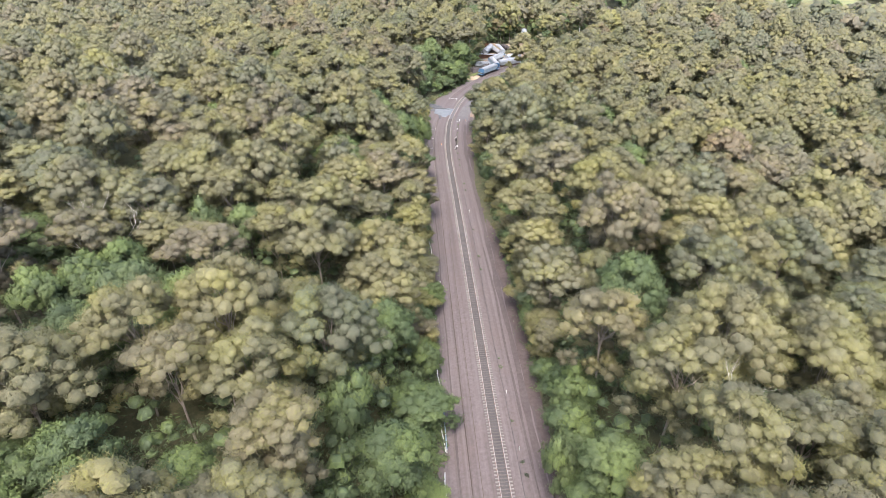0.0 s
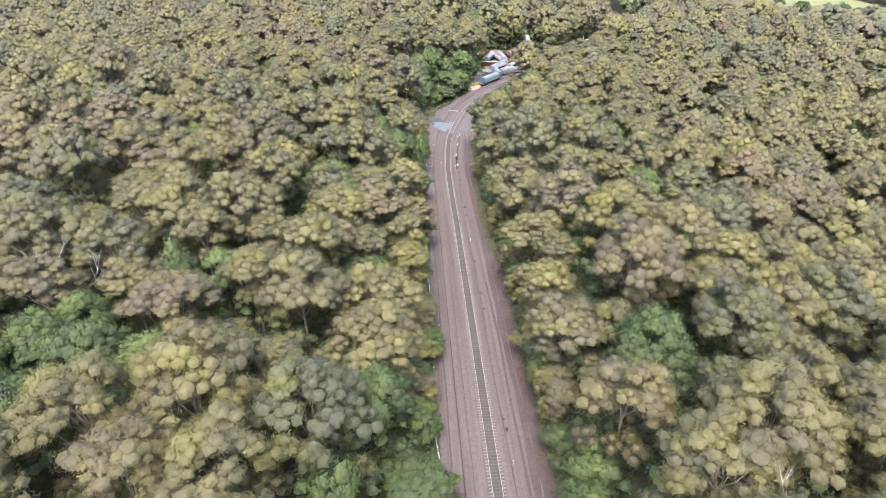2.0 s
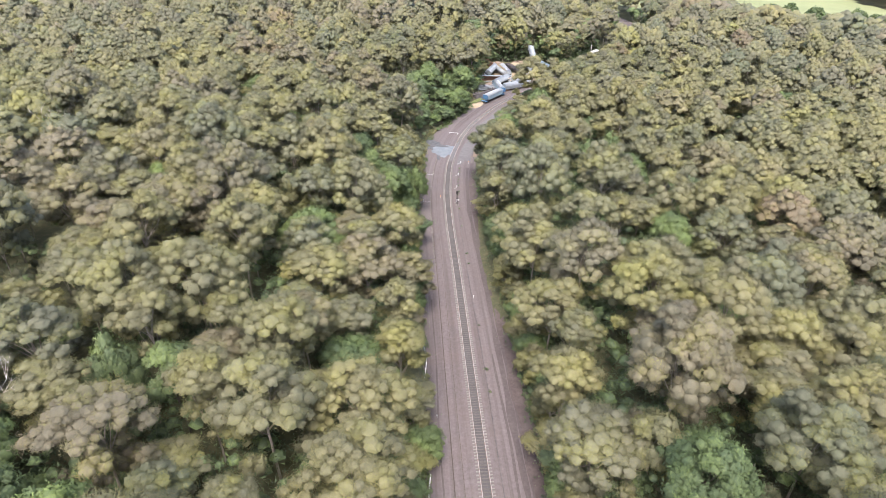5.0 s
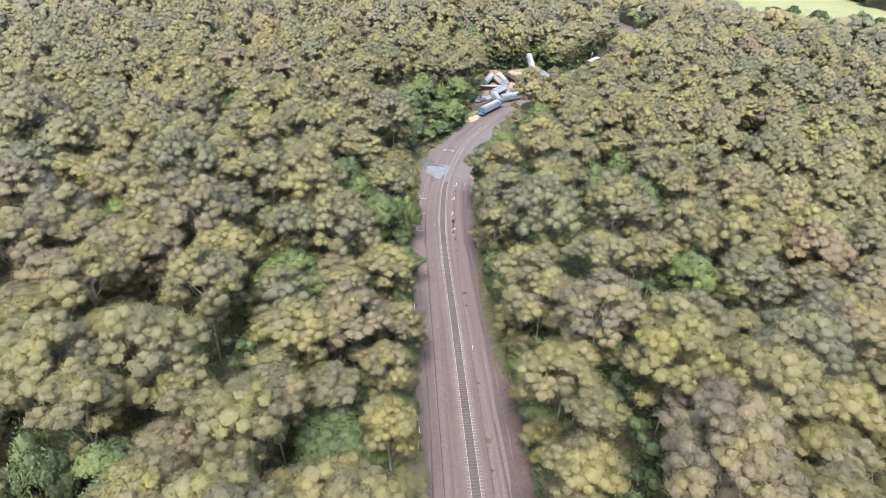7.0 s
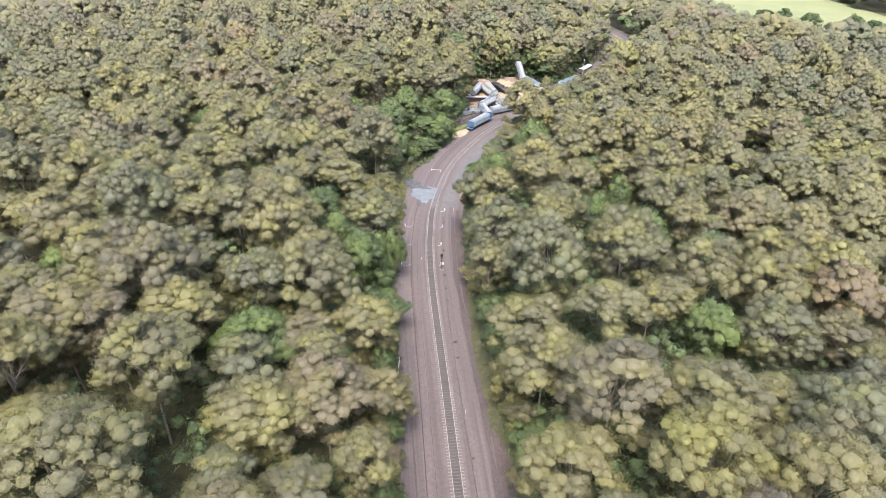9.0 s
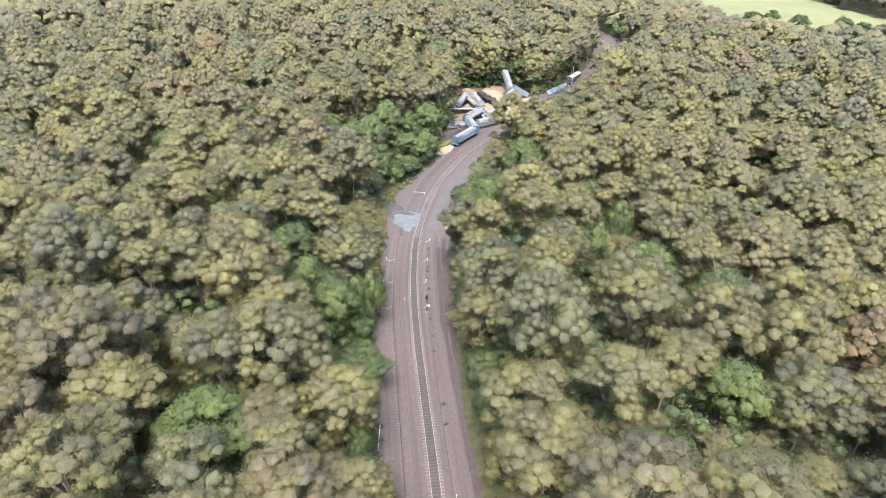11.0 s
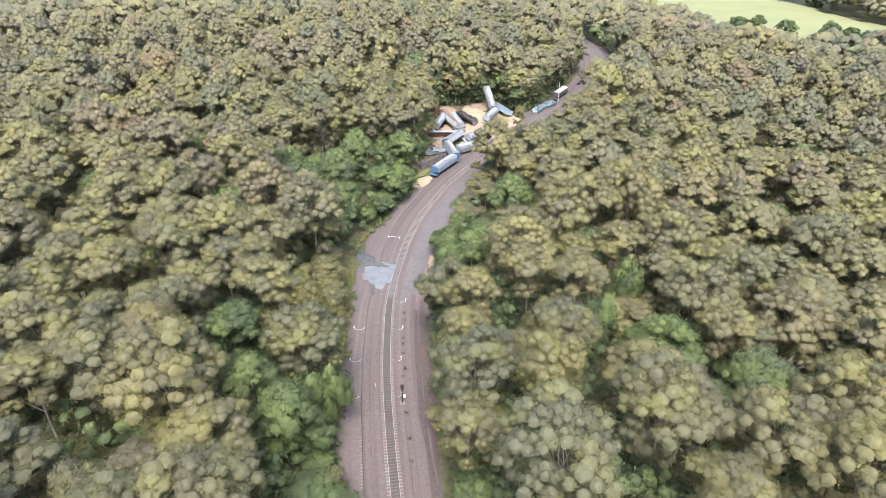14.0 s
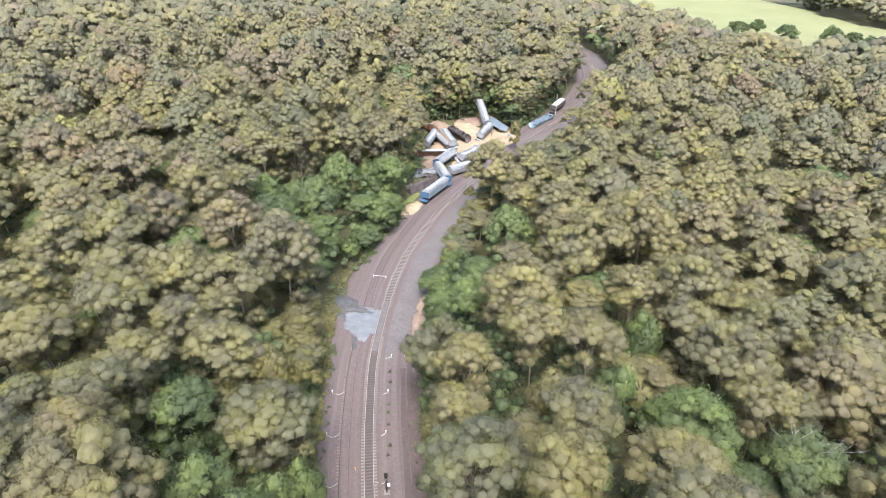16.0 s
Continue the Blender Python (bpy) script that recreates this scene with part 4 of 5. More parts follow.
L = "blue-grey fines spread over the tracks as a crossing"
mound("fines_crossing", 1.1, 243.6, 4.1, 6.6, 0.16, m_ash, 0.16, 0.2, 2, 0.36, rings=14, segs=84, label=L, category="spread gravel")
mound("fines_crossing", 2.9, 246.3, 3.2, 2.6, 0.12, m_ash, 0.20, 0.1, 5, 0.5, rings=12, segs=84, label="blue-grey fines driven up to the rails", category="spread gravel")
mound("fines_crossing", -4.0, 252.4, 2.1, 5.0, 0.42, m_dark_fines, 0.10, 0.55, 7, 0.5, rings=12, segs=60, label="dark grey fines swept into a heap beside the crossing", category="spread gravel")
mound("fines_crossing", -1.0, 248.4, 1.1, 4.3, 0.36, m_dark_fines, 0.24, 1.1, 8, 0.5, rings=12, segs=60, label="dark grey fines swept in an arc over the crossing", category="spread gravel")
mound("fines_crossing", -4.3, 246.8, 0.9, 1.6, 0.30, m_dark_fines, 0.16, 0.4, 11, 0.6, label="scraped dark fines at the edge of the crossing", category="spread gravel")
mound("fines_crossing", -1.2, 236.2, 0.6, 2.6, 0.12, m_dark_fines, 0.12, 0.1, 17, 0.5, label="dark fines on the siding before the crossing", category="spread gravel")
mound("pale_gravel", 7.2, 240.5, 4.0, 11.0, 0.06, m_road, 0.11, -0.12, 9, 0.6, segs=60, label="pale dusty gravel beside the crossing", category="spread gravel")
mound("soil_mound", 12.9, 241.5, 1.6, 5.4, 1.1, m_soil, 0.0, -0.1, 4, label="orange soil mound at the edge of the trees", category="soil mound")
mound("soil_mound", 14.0, 249.5, 0.9, 3.2, 0.5, m_soil, 0.0, -0.25, 14, label="low orange soil mound beside the access road", category="soil mound")
G = dict(label="pale tan grain spilled over the ground", category="spilled grain")
mound("torn_ground", 41, 352, 19, 42, 0.25, m_red_soil, -0.35, -0.5, 41, 0.25, label="churned dark soil under the wreck", category="torn soil")
mound("grain_spill", 15.2, 300.5, 2.6, 6.5, 0.5, m_grain, 0.0, -0.55, 21, **G)
mound("grain_spill", 47.5, 353.5, 12.5, 20.0, 1.0, m_grain, -0.2, -0.55, 22, **G)
mound("grain_spill", 30.0, 348.0, 8.5, 13.0, 1.0, m_grain, -0.3, 0.1, 23, **G)
mound("grain_spill", 42.5, 372.0, 6.0, 9.0, 1.6, m_grain, -0.3, 0.3, 24, **G)
mound("torn_ground", 46.0, 381.0, 9.0, 8.0, 1.2, m_soil, -0.3, 0.2, 43, label="orange soil pushed up behind the wreck", category="torn soil")
mound("grain_spill", 32.0, 376.0, 4.5, 9.0, 1.6, m_soil, -0.3, 0.2, 25, label="orange soil torn up by the derailment", category="torn soil")
mound("grain_spill", 24.5, 344.0, 4.0, 6.0, 0.6, m_soil, -0.2, 0.2, 26, label="torn orange soil under wrecked wagons", category="torn soil")
mound("grain_spill", 36.0, 335.5, 4.5, 7.5, 0.6, m_grain, -0.2, -0.6, 27, **G)
mound("grain_spill", 25.0, 335.0, 4.6, 6.0, 0.7, m_soil, -0.2, -0.3, 28, label="torn orange soil between the wrecked wagons", category="torn soil")
mound("grass_bank", 14.0, 304.5, 1.6, 8.0, 0.3, m_weed, 0.0, -0.5, 31, label="weedy grass bank beside the wreck", category="grass")


# ---- wagons ----
def bogie(parent, y, material):
    g = bmesh.new()
    for sx in (-0.95, 0.95):
        box(g, sx - 0.09, sx + 0.09, y - 1.25, y + 1.25, 0.45, 0.72)
    box(g, -0.95, 0.95, y - 0.2, y + 0.2, 0.45, 0.75)
    b = part("bogie", g, material, parent)
    for dy in (-0.9, 0.9):
        for sx in (-0.755, 0.755):
            w = bmesh.new()
            tube(w, (sx - 0.07, y + dy, 0.46), (sx + 0.07, y + dy, 0.46), 0.46, 0.46, 14)
            part("wheel", w, material, b)
    return b


def hopper_wagon(length, paint, roof, end_paint, under, label, roofed=True, wheels=True):
    """A covered grain hopper, its length along y, standing on z = 0."""
    ob = empty("hopper_wagon", label=label, category="railway wagon")
    h = length / 2
    bm = bmesh.new()
    secs = [(-h + 1.1, 1.9), (-h + 2.4, 1.15), (h - 2.4, 1.15), (h - 1.1, 1.9)]
    prof = lambda zb: [(-0.9, zb), (-1.42, zb + 0.5), (-1.45, 3.3), (-1.1, 3.72), (0, 3.86), (1.1, 3.72), (1.45, 3.3), (1.42, zb + 0.5), (0.9, zb)]
    rows = [[bm.verts.new((x, y, z)) for x, z in prof(zb)] for y, zb in secs]
    n = len(rows[0])
    for ra, rb in zip(rows, rows[1:]):
        for i in range(n):
            bm.faces.new((ra[i], ra[(i + 1) % n], rb[(i + 1) % n], rb[i]))
    bm.faces.new(rows[0]), bm.faces.new(rows[-1][::-1])
    bmesh.ops.recalc_face_normals(bm, faces=bm.faces)
    body = part("body", bm, paint, ob)
    ribs = int(length / 1.5)
    for i in range(ribs):
        y = -h + 1.6 + (length - 3.2) * i / (ribs - 1)
        for s in (-1, 1):
            g = bmesh.new()
            box(g, s * 1.44 - 0.05, s * 1.44 + 0.05, y - 0.06, y + 0.06, 1.75, 3.3)
            part("rib", g, paint, body)
    if roofed:
        g = bmesh.new()
        v = [[g.verts.new((x, y, z + 0.05)) for x, z in ((-1.5, 3.28), (-1.1, 3.75), (0, 3.9), (1.1, 3.75), (1.5, 3.28))] for y in (-h + 1.0, h - 1.0)]
        for i in range(4):
            g.faces.new((v[0][i], v[0][i + 1], v[1][i + 1], v[1][i]))
        bmesh.ops.solidify(g, geom=list(g.faces), thickness=0.04)
        part("roof", g, roof, ob)
        g = bmesh.new()
        box(g, -0.42, 0.42, -h + 1.8, h - 1.8, 3.9, 4.05, bevel=0.04)
        part("hatch", g, roof, ob)
    for s in (-1, 1):
        g = bmesh.new()
        box(g, -1.4, 1.4, s * (h - 0.62) - 0.62, s * (h - 0.62) + 0.62, 1.0, 1.2)
        box(g, -1.4, 1.4, s * (h - 1.1) - 0.06, s * (h - 1.1) + 0.06, 1.9, 3.7)
        for sx in (-1.3, 1.3):
            box(g, sx - 0.06, sx + 0.06, s * (h - 0.2) - 0.06, s * (h - 0.2) + 0.06, 1.2, 3.3)
        part("end_frame", g, end_paint, ob)
        if wheels:
            bogie(ob, s * (h - 2.1), under)
    g = bmesh.new()
    for sx in (-0.5, 0.5):
        box(g, sx - 0.1, sx + 0.1, -h, h, 0.85, 1.1)
    for y in (-h * 0.35, 0, h * 0.35):
        box(g, -0.6, 0.6, y - 0.5, y + 0.5, 0.55, 1.3)
    part("underframe", g, under, ob)
    return ob


def open_wagon(length, paint, under, label):
    """An open wagon with ribbed sides, seen into."""
    ob = empty("open_wagon", label=label, category="railway wagon")
    h = length / 2
    for s in (-1, 1):
        g = bmesh.new()
        box(g, s * 1.4 - 0.05, s * 1.4 + 0.05, -h, h, 1.1, 2.9)
        box(g, s * 1.4 - 0.12, s * 1.4 + 0.12, -h, h, 2.85, 3.0)
        for i in range(8):
            y = -h + 0.4 + (length - 0.8) * i / 7
            box(g, s * 1.5 - 0.07, s * 1.5 + 0.07, y - 0.07, y + 0.07, 1.1, 2.85)
        part("side", g, paint, ob)
        g = bmesh.new()
        box(g, -1.35, 1.35, s * h - 0.05, s * h + 0.05, 1.1, 2.9)
        part("end", g, paint, ob)
        bogie(ob, s * (h - 2.0), under)
    g = bmesh.new()
    box(g, -1.4, 1.4, -h, h, 0.9, 1.1)
    part("deck", g, under, ob)
    return ob


def crushed_wagon(length, paint, under, label, seed, tall=0.7):
    """A wagon crumpled in the pile-up: dented sides, sagging back, split roof, bent frame."""
    ob = empty("crushed_wagon", label=label, category="railway wagon")
    h = length / 2
    g = bmesh.new()
    rows = []
    for i in range(15):
        y = -h + length * i / 14
        sag = 0.5 * math.sin(math.pi * i / 14 + seed) + 0.35 * noise.noise((seed, y * 0.35, 0))
        row = []
        for x, z in ((-1.1, 0.9), (-1.4, 1.3), (-1.42, 2.2), (-1.35, 3.0), (-0.7, 3.25), (0.1, 3.3), (0.8, 3.2), (1.35, 3.0), (1.42, 2.2), (1.4, 1.3), (1.1, 0.9)):
            dent = Vector((noise.noise((x + seed, y * 0.6, z)), noise.noise((x, y * 0.6 + seed, z)), noise.noise((x, y * 0.6, z + seed)))) * 0.55
            row.append(g.verts.new(Vector((x + 0.25 * sag, y, 0.9 + (z - 0.9) * tall + 0.3 * sag)) + dent))
        rows.append(row)
    for i, (ra, rb) in enumerate(zip(rows, rows[1:])):
        for j in range(10):
            if not (3 <= j <= 6 and noise.noise((i * 0.7, j * 0.9, seed)) > 0.42):
                g.faces.new((ra[j], ra[j + 1], rb[j + 1], rb[j]))
    for row in (rows[0], rows[-1]):
        g.faces.new(row)
    bmesh.ops.solidify(g, geom=list(g.faces), thickness=0.05)
    part("body", g, paint, ob)
    g = bmesh.new()
    for sx in (-0.5, 0.5):
        for i in range(6):
            a_, b_ = -h + length * i / 6, -h + length * (i + 1) / 6
            tube(g, (sx + 0.3 * noise.noise((a_, seed, 0)), a_, 0.8), (sx + 0.3 * noise.noise((b_, seed, 0)), b_, 0.8), 0.14, 0.14, 5)
    part("underframe", g, under, ob)
    for q, s in enumerate((-1, 1)):
        bogie(ob, s * (h - 2.2), under)
        g = bmesh.new()
        box(g, -1.0, 1.0, -0.04, 0.04, -0.6, 0.6, Matrix.Translation((0.5 * s, s * (h + 0.3), 1.5)) @ Matrix.Rotation(0.5 * s, 4, "X") @ Matrix.Rotation(0.4 + q, 4, "Y"), 0.02)
        part("torn_plate", g, paint, ob)
    return ob


def put(ob, x, y, yaw, z=0.0, roll=0.0, pitch=0.0):
    """Turns a wagon whose length runs along y; yaw as a compass of the plan (0 along x), roll about its length, pitch raises its far end."""
    ob.matrix_basis = Matrix.Translation((x, y, z)) @ Matrix.Rotation(radians(yaw - 90), 4, "Z") @ Matrix.Rotation(radians(pitch), 4, "X") @ Matrix.Rotation(radians(roll), 4, "Y")


W = "hopper wagon thrown off the track onto spilled grain"
put(hopper_wagon(15.5, m_pale_blue, m_roof, m_blue, m_black, "grey-blue grain hopper with bright blue end, derailed but upright"), 23.0, 308.8, 55, 0.0, 3)
put(hopper_wagon(13, m_pale_blue, m_roof, m_blue, m_black, "pale blue grain hopper jackknifed behind the leading one"), 26.4, 320.3, 101, 0.6, 8, 4)
put(hopper_wagon(16, m_side, m_roof, m_side, m_rust, "pale grey hopper wagon lying across the wreck"), 35.2, 327.0, 31, -0.2, 14)
put(hopper_wagon(13, m_side, m_roof, m_blue, m_black, "faded grey " + W), 30.0, 334.5, 52, 0.2, -25, 3)
put(hopper_wagon(13, m_side, m_roof, m_side, m_black, "pale " + W + ", tipped"), 37.5, 339.5, 45, 0.1, 35)
put(open_wagon(12, m_roof, m_rust, "open wagon on its side with rusty underframe"), 26.0, 343.2, -5, 1.4, 88)
put(hopper_wagon(13, m_pale_blue, m_roof, m_side, m_burnt, "pale blue hopper wagon leaning on the heap"), 24.6, 354.5, 66, 0.8, 30, 6)
put(hopper_wagon(15, m_roof, m_grain, m_side, m_burnt, "hopper wagon half covered with grain"), 29.6, 353.5, -72, 0.6, -30, -4)
put(hopper_wagon(15, m_pale_blue, m_roof, m_side, m_burnt, "faded blue hopper wagon beside another in the heap"), 33.2, 354.0, -80, 0.5, 12, -3)
put(crushed_wagon(14, m_burnt, m_burnt, "scorched dark wagon crushed in the heap", 8.1, 0.85), 38.2, 361.0, -70, 0.2, 15)
put(hopper_wagon(15.5, m_side, m_roof, m_side, m_black, "grey hopper wagon thrown up steeply against the trees"), 49.6, 377.0, 95, 3.2, 4, 24)
put(hopper_wagon(15, m_side, m_roof, m_side, m_black, "grey hopper wagon leaning on spilled grain"), 47.5, 362.0, 62, 0.1, 18)
put(open_wagon(15, m_pale_blue, m_rust, "open wagon with rust-red inside and blue end"), 54.0, 371.5, -74, 0.2, -20)
put(crushed_wagon(16, m_pale_blue, m_burnt, "crumpled blue-grey wagon lying beside the far track", 3.3), 74.2, 376.0, 47, -0.3, 28)
put(hopper_wagon(15, m_burnt, m_white, m_burnt, m_black, "dark wagon with a white roof standing on the far track"), 86.6, 393.0, 55, 0.0, 0)
put(open_wagon(14, m_burnt, m_burnt, "scorched wagon overturned on the bank, wheels up"), 19.0, 316.0, 45, 2.6, 165)
put(crushed_wagon(9, m_roof, m_burnt, "crushed grey wagon behind the leading hopper", 5.2, 0.6), 21.5, 323.8, 5, 0.2, 10)
put(crushed_wagon(13, m_rust, m_rust, "rusty crushed wagon at the back of the heap", 1.7), 27.5, 370.5, -70, 0.4, 35)


# ---- debris and line-side things ----
rs = random.Random(4)
for n_ in range(46):
    x, y = rs.uniform(18, 60), rs.uniform(318, 385)
    if not bool(inside(x, y, CLEARING)):
        continue
    g = bmesh.new()
    l, w = rs.uniform(0.8, 3.2), rs.uniform(0.15, 0.9)
    box(g, -l / 2, l / 2, -w / 2, w / 2, 0, rs.uniform(0.06, 0.3), bevel=0.02)
    o = part("wreckage", g, rs.choice((m_burnt, m_rust, m_side, m_roof, m_blue, m_timber)))
    o.matrix_basis = Matrix.Translation((x, y, rs.uniform(0.3, 0.7))) @ Euler((rs.uniform(-0.3, 0.3), rs.uniform(-0.3, 0.3), rs.uniform(0, 6))).to_matrix().to_4x4()
    tagged(o, "torn piece of wagon steel on the ground", "wreckage", "torn wagon pieces")


def signal_post(y, off, high):
    x0, y0, yaw = beside(y, off)
    ob = empty("railway_signal", pose(x0, y0, 0, 0, 0, math.degrees(yaw)), label="black railway signal post with ladder beside the track", category="railway signal")
    g = bmesh.new()
    tube(g, (0, 0, -0.3), (0, 0, high), 0.09, 0.07, 8)
    part("post", g, m_black, ob)
    g = bmesh.new()
    box(g, -0.3, 0.3, -0.08, 0.12, high - 0.2, high + 0.9, bevel=0.08)
    head = part("signal_head", g, m_black, ob)
    for z in (high + 0.1, high + 0.55):
        g = bmesh.new()
        tube(g, (0, -0.08, z), (0, -0.34, z), 0.13, 0.15, 10)
        part("hood", g, m_black, head)
    g = bmesh.new()
    box(g, 0.12, 0.6, -0.2, 0.2, 1.5, 2.0, bevel=0.03)
    part("relay_box", g, m_white, ob, "white relay box")
    g = bmesh.new()
    for s in (-0.18, 0.18):
        tube(g, (s, 0.75, -0.2), (s, 0.2, high - 0.4), 0.025, 0.025, 4)
    for i in range(8):
        t = (i + 1) / 9
        tube(g, (-0.18, 0.75 - 0.55 * t, high * t), (0.18, 0.75 - 0.55 * t, high * t), 0.018, 0.018, 4)
    part("ladder", g, m_black, ob)
    g = bmesh.new()
    box(g, -0.45, 0.45, -0.45, 0.45, -0.3, 0.12, bevel=0.04)
    part("footing", g, m_sleeper, ob)


signal_post(198.6, 2.75, 3.7)


def cable_box(y, off, to):
    """A white line-side box on a stake with a white conduit over the ground to the rail."""
    x0, y0, yaw = beside(y, off)
    ob = empty("cable_box", pose(x0, y0, 0, 0, 0, math.degrees(yaw)), label="small white line-side cable box with a conduit to the rail", category="cable box", group="cable boxes beside the track")
    g = bmesh.new()
    box(g, -0.14, 0.14, -0.11, 0.11, 0.55, 0.95, bevel=0.02)
    part("box", g, m_white, ob)
    g = bmesh.new()
    tube(g, (0, 0, -0.2), (0, 0, 0.6), 0.05, 0.05, 6)
    part("stake", g, m_white, ob)
    g = bmesh.new()
    d = to - off
    last = Vector((0, 0, 0.5))
    for i in range(1, 7):
        t = i / 6
        p = Vector((d * t, -0.5 * math.sin(t * 3.1) + 0.3 * t, 0.16 + 0.06 * math.sin(t * 9)))
        tube(g, last, p, 0.028, 0.028, 5)
        last = p
    part("conduit", g, m_white, ob)


for y, off, to in ((221.5, -7.2, -4.9), (211.2, -7.3, -5.0), (201.0, -7.2, -5.0), (221.0, 3.3, 1.0), (210.8, 3.0, 1.0), (200.6, 2.7, 1.0), (231.5, 3.6, 1.0)):
    cable_box(y, off, to)

# white bar over the siding
x0, y0, yaw = beside(260.6, -4.0)
ob = empty("track_barrier", pose(x0, y0, 0, 0, 0, math.degrees(yaw)), label="low white stop bar across the disused siding", category="barrier")
g = bmesh.new()
tube(g, (-1.7, 0, 0.6), (1.7, 0, 0.6), 0.055, 0.055, 8)
part("bar", g, m_white, ob)
for s in (-1.6, 1.6):
    g = bmesh.new()
    box(g, s - 0.09, s + 0.09, -0.09, 0.09, 0, 0.8, bevel=0.03)
    part("post", g, m_white, ob)

# a steel post by the far wagon
x0, y0 = 84.2, 387.0
ob = empty("line_side_post", pose(x0, y0, 0), label="tall pale steel post beside the far wagon", category="post")
g = bmesh.new()
tube(g, (0, 0, -0.3), (0, 0, 9.0), 0.13, 0.10, 8)
part("post", g, m_white, ob)
g = bmesh.new()
box(g, -0.5, 0.5, -0.5, 0.5, -0.3, 0.2, bevel=0.05)
part("footing", g, m_sleeper, ob)

# pale guide pipe along the left edge of the bed
for ya, yb in ((46, 62), (66, 76), (80, 88), (96, 103), (124, 134), (160, 167)):
    g = bmesh.new()
    last = None
    for y in np.arange(ya, yb + 0.1, 2.0):
        p = Vector((*beside(y, -8.6 + 0.25 * math.sin(y * 0.5))[:2], 0.35))
        if last is not None:
            tube(g, last, p, 0.09, 0.09, 6)
        last = p
    tagged(part("drain_pipe", g, m_white), "pale pipe lying along the edge of the rail bed", "pipe", "pipes along the track")

# cable trough on the right of the main track
g = bmesh.new()
for y in np.arange(40, 196, 2.0):
    a_, b_ = beside(y, 2.75 + 0.12 * math.sin(y * 0.11))[:2], beside(y + 2.0, 2.75 + 0.12 * math.sin((y + 2) * 0.11))[:2]
    tube(g, (*a_, 0.10), (*b_, 0.10), 0.07, 0.07, 5)
tagged(part("cable", g, m_burnt), "dark cable laid beside the main track", "cable")


def marker(y, off, paint, label):
    x0, y0, yaw = beside(y, off)
    ob = empty("marker_post", pose(x0, y0, 0, 0, 0, math.degrees(yaw)), label=label, category="marker post", group="marker posts")
    g = bmesh.new()
    tube(g, (0, 0, -0.2), (0, 0, 0.7), 0.03, 0.03, 6)
    part("post", g, m_white, ob)
    g = bmesh.new()
    box(g, -0.10, 0.10, -0.03, 0.03, 0.6, 0.9, bevel=0.01)
    part("plate", g, paint, ob)


for y, off, paint, label in ((65.8, 3.3, m_white, "short white marker post beside the track"), (78.5, 3.1, m_white, "short white marker post beside the track"), (150, 3.0, m_white, "short white marker post beside the track"),
                             (203.5, -2.2, m_orange, "orange marker between the tracks"), (232, 6.2, m_orange, "orange marker on pale gravel"), (114, -6.9, m_white, "short white marker post beside the siding")):
    marker(y, off, paint, label)


def weed_tuft(x, y, r, seed):
    co, of, nr = tufts(np.array([[x, y, 0.25 * r], [x + 0.15 * r, y + 0.1 * r, 0.22 * r]]), np.array([r, r * 0.8]), 36, 0.16 * r + 0.05, 0.8)
    ob = new("weed", mesh_of("weed", co, 3, {"tint": np.full(len(of), seed % 7 / 8), "tuft": rng.uniform(0, 0.4, len(of))}, m_rain_wood, nr))
    tagged(ob, "dark green weed growing in the ballast", "weed", "weeds beside the track")


rs = random.Random(9)
for n_, (y, off) in enumerate(((61, 3.6), (63.5, 3.4), (72, 3.1), (85.5, 3.0), (88, 3.0), (120, 3.0), (126, 3.1), (140, 3.1), (165, 3.2), (170, 3.3), (185, 3.2), (190, 3.3), (196, 3.2), (206, 3.2), (208, 3.6),
                               (213, 3.4), (216, 3.3), (218, 3.5), (224, 3.6), (227, 3.5), (205, -7.5), (214, -7.4), (218, -7.6), (228, -7.8), (208, -7.6))):
    x, y, _ = beside(y, off)
    weed_tuft(x, y, rs.uniform(0.28, 0.5), n_)

# weeds and creepers along the edges of the bed
m = 900
wy = rng.uniform(35, 300, m)
wo = np.where(rng.uniform(0, 1, m) < 0.6, rng.uniform(-12.0, -8.3, m), rng.uniform(9.3, 12, m)) 
wo = np.where((wy > 236) & (wy < 266) & (wo < 0), wo - 4.5, wo)
pl = np.array([beside(float(q), float(o))[:2] for q, o in zip(wy, wo)])
co, of, nr = tufts(np.stack([pl[:, 0], pl[:, 1], np.full(m, 0.15)], 1), rng.uniform(0.4, 1.2, m), 26, 0.3, 0.7)
edge_weeds = new("edge_weeds", mesh_of("edge_weeds", co, 3, {"tint": rng.uniform(0.2, 1, m)[of], "tuft": rng.uniform(0, 0.9, len(of))}, m_rain_wood, nr))
tagged(edge_weeds, "green weeds and creepers along the rail bed", "undergrowth", kind="stuff")

# yellowing grass on the bank before the crossing
m = 420
wy = rng.uniform(196, 262, m)
wo = rng.uniform(-13.5, -8.6, m) - 4.2 * np.exp(-(((wy - 252) / 12) ** 2))
pl = np.array([beside(float(q), float(o))[:2] for q, o in zip(wy, wo)])
co, of, nr = tufts(np.stack([pl[:, 0], pl[:, 1], np.full(m, 0.2)], 1), rng.uniform(0.4, 1.0, m), 26, 0.3, 0.7)
bank_grass = new("bank_grass", mesh_of("bank_grass", co, 3, {"tint": rng.uniform(0.3, 0.55, m)[of], "tuft": rng.uniform(0.3, 1.0, len(of))}, m_gum_wood, nr))
tagged(bank_grass, "yellow-green grass on the bank beside the siding", "grass", kind="stuff")

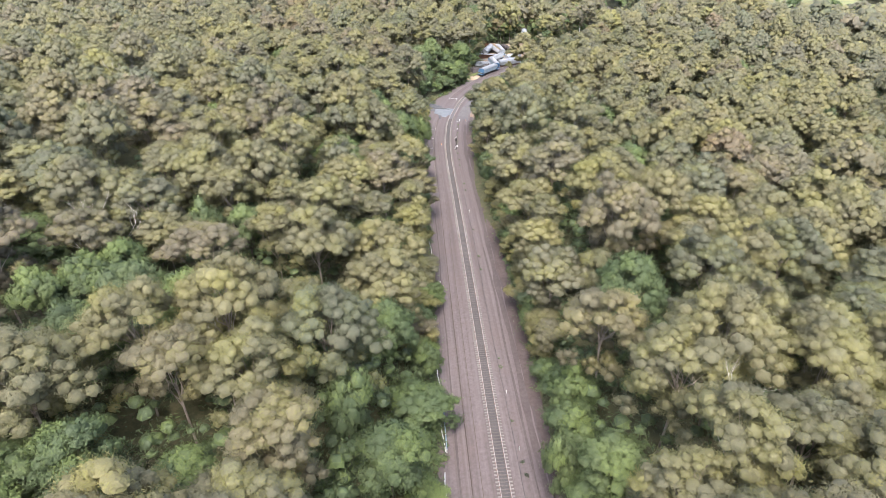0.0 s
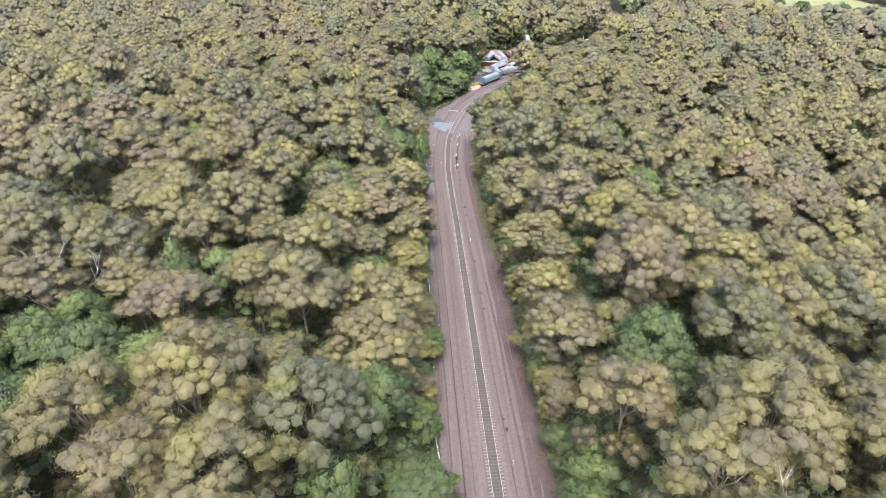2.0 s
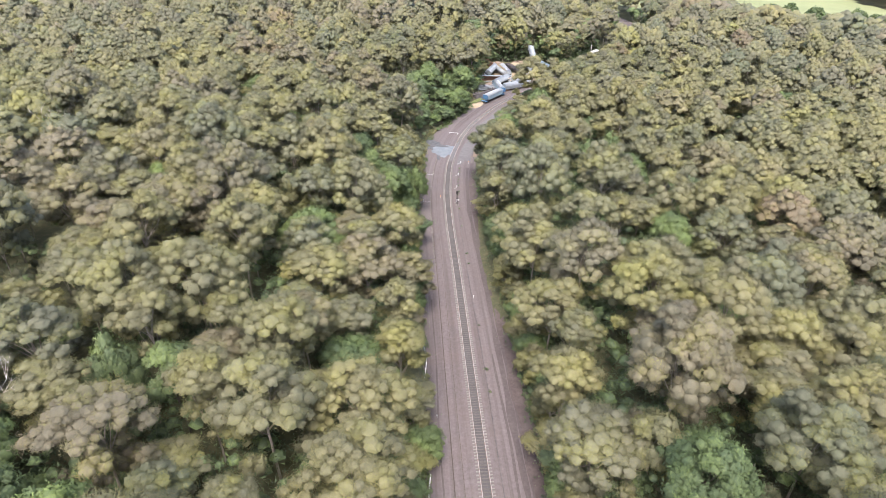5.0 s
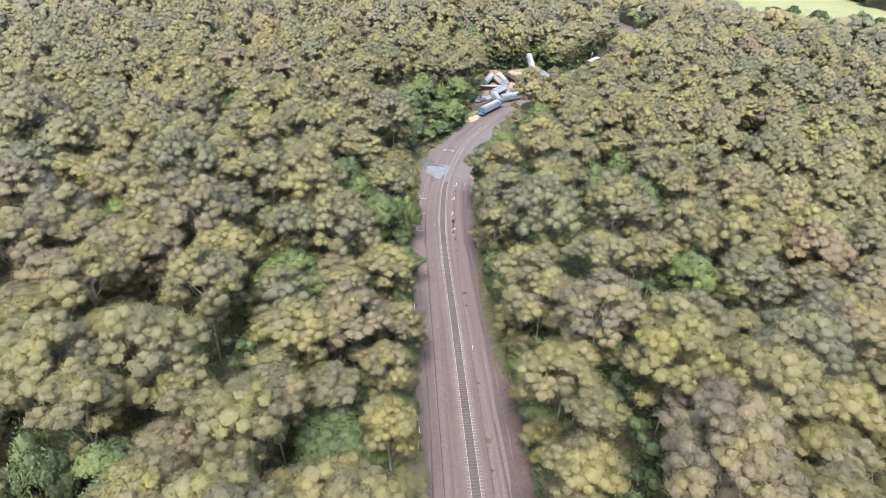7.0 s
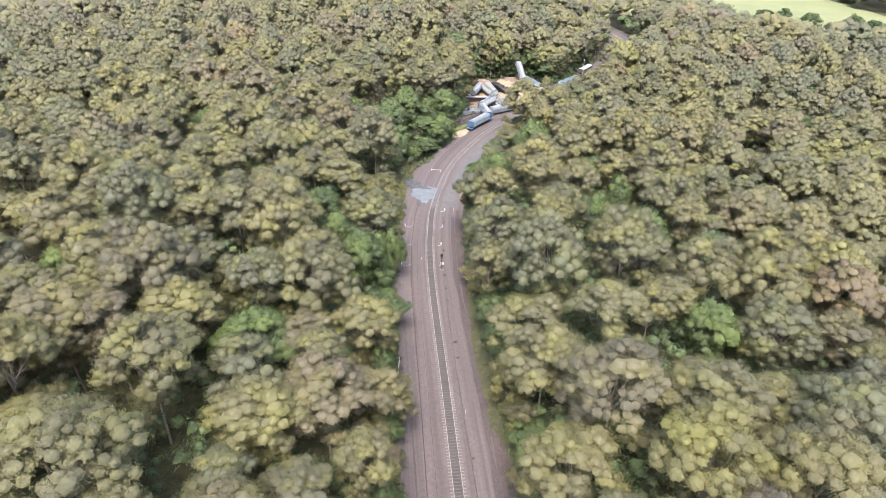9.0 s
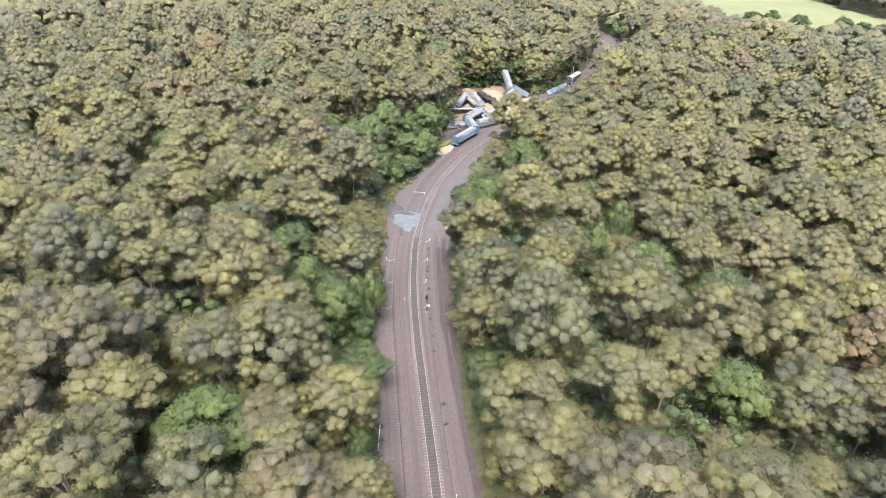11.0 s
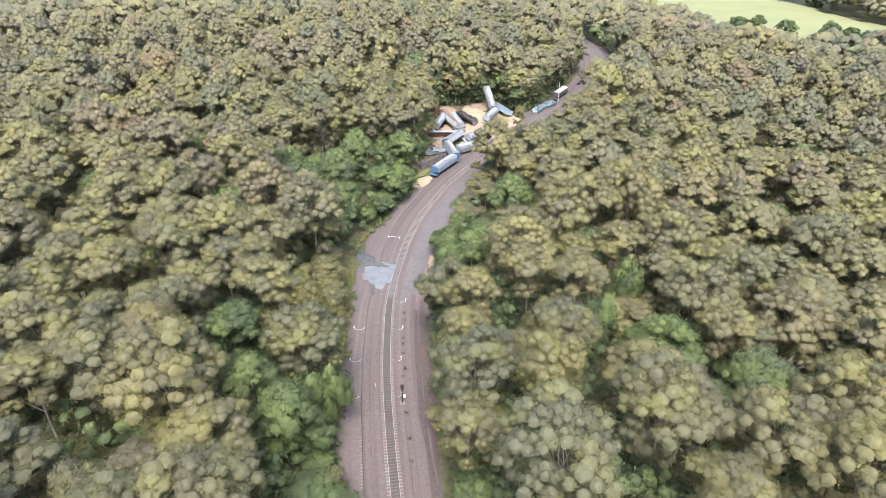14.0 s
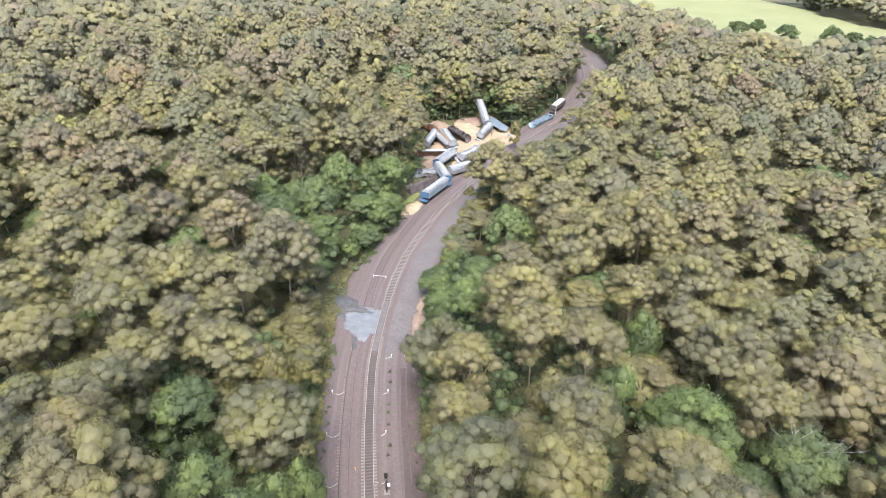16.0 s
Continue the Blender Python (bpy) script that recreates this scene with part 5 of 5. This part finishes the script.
# bright creepers over the low bank near the start
m = 300
wy = rng.uniform(57, 81, m)
wo = rng.uniform(-18, -9.0, m)
pl = np.array([beside(float(q), float(o))[:2] for q, o in zip(wy, wo)])
pz = land(pl[:, 0], pl[:, 1]) + 0.4 + rng.uniform(0, 1.8, m) * smooth(-9, -13, wo)
co, of, nr = tufts(np.stack([pl[:, 0], pl[:, 1], pz], 1), rng.uniform(0.6, 1.3, m), 40, 0.24, 0.8)
creeper = new("creeper", mesh_of("creeper", co, 3, {"tint": rng.uniform(0.55, 0.8, m)[of], "tuft": rng.uniform(0.1, 0.85, len(of))}, m_rain_wood, nr))
tagged(creeper, "bright green creepers smothering the low bank", "creeper", kind="stuff")

# single trees standing in the paddock
for x, y, r in ((317, 578, 8.5), (349, 570, 8), (353, 534, 9), (287, 594, 8.5), (307, 601, 7), (353, 553, 6), (457, 746, 9)):
    ends, cs, rr, own = crown_plan("rain", r, 13.0)
    z = float(land(x, y))
    ob = empty("paddock_tree", Matrix.Translation((x, y, z)), label="round dark paddock tree at the forest edge", category="tree", group="paddock trees")
    part("trunk", limb_mesh(bmesh.new(), ends, 13.0, None, None, 0.4), m_bark_dark, ob)
    co, of, nr = tufts(cs, rr * 1.2, 16, 0.9)
    cr = new("crown", mesh_of("crown", co, 3, {"tint": np.full(len(of), 0.2 + 0.05 * (x % 7)), "tuft": rng.uniform(0, 0.85, len(of))}, m_rain_wood, nr))
    cr.parent = ob

# low pale-blue guard rail at the edge of the bed
ob = empty("guard_rail", label="low faded blue steel guard rail at the bed's edge", category="guard rail")
g = bmesh.new()
for y in np.arange(66.0, 75.0, 1.5):
    p, q = beside(y, -8.15)[:2], beside(y + 1.5, -8.15)[:2]
    tube(g, (*p, 0.75), (*q, 0.75), 0.10, 0.10, 6)
part("beam", g, m_pale_blue, ob)
for y in np.arange(66.0, 75.1, 3.0):
    g = bmesh.new()
    p = beside(y, -8.15)[:2]
    tube(g, (*p, -0.2), (*p, 0.95), 0.07, 0.07, 6)
    part("post", g, m_white, ob)
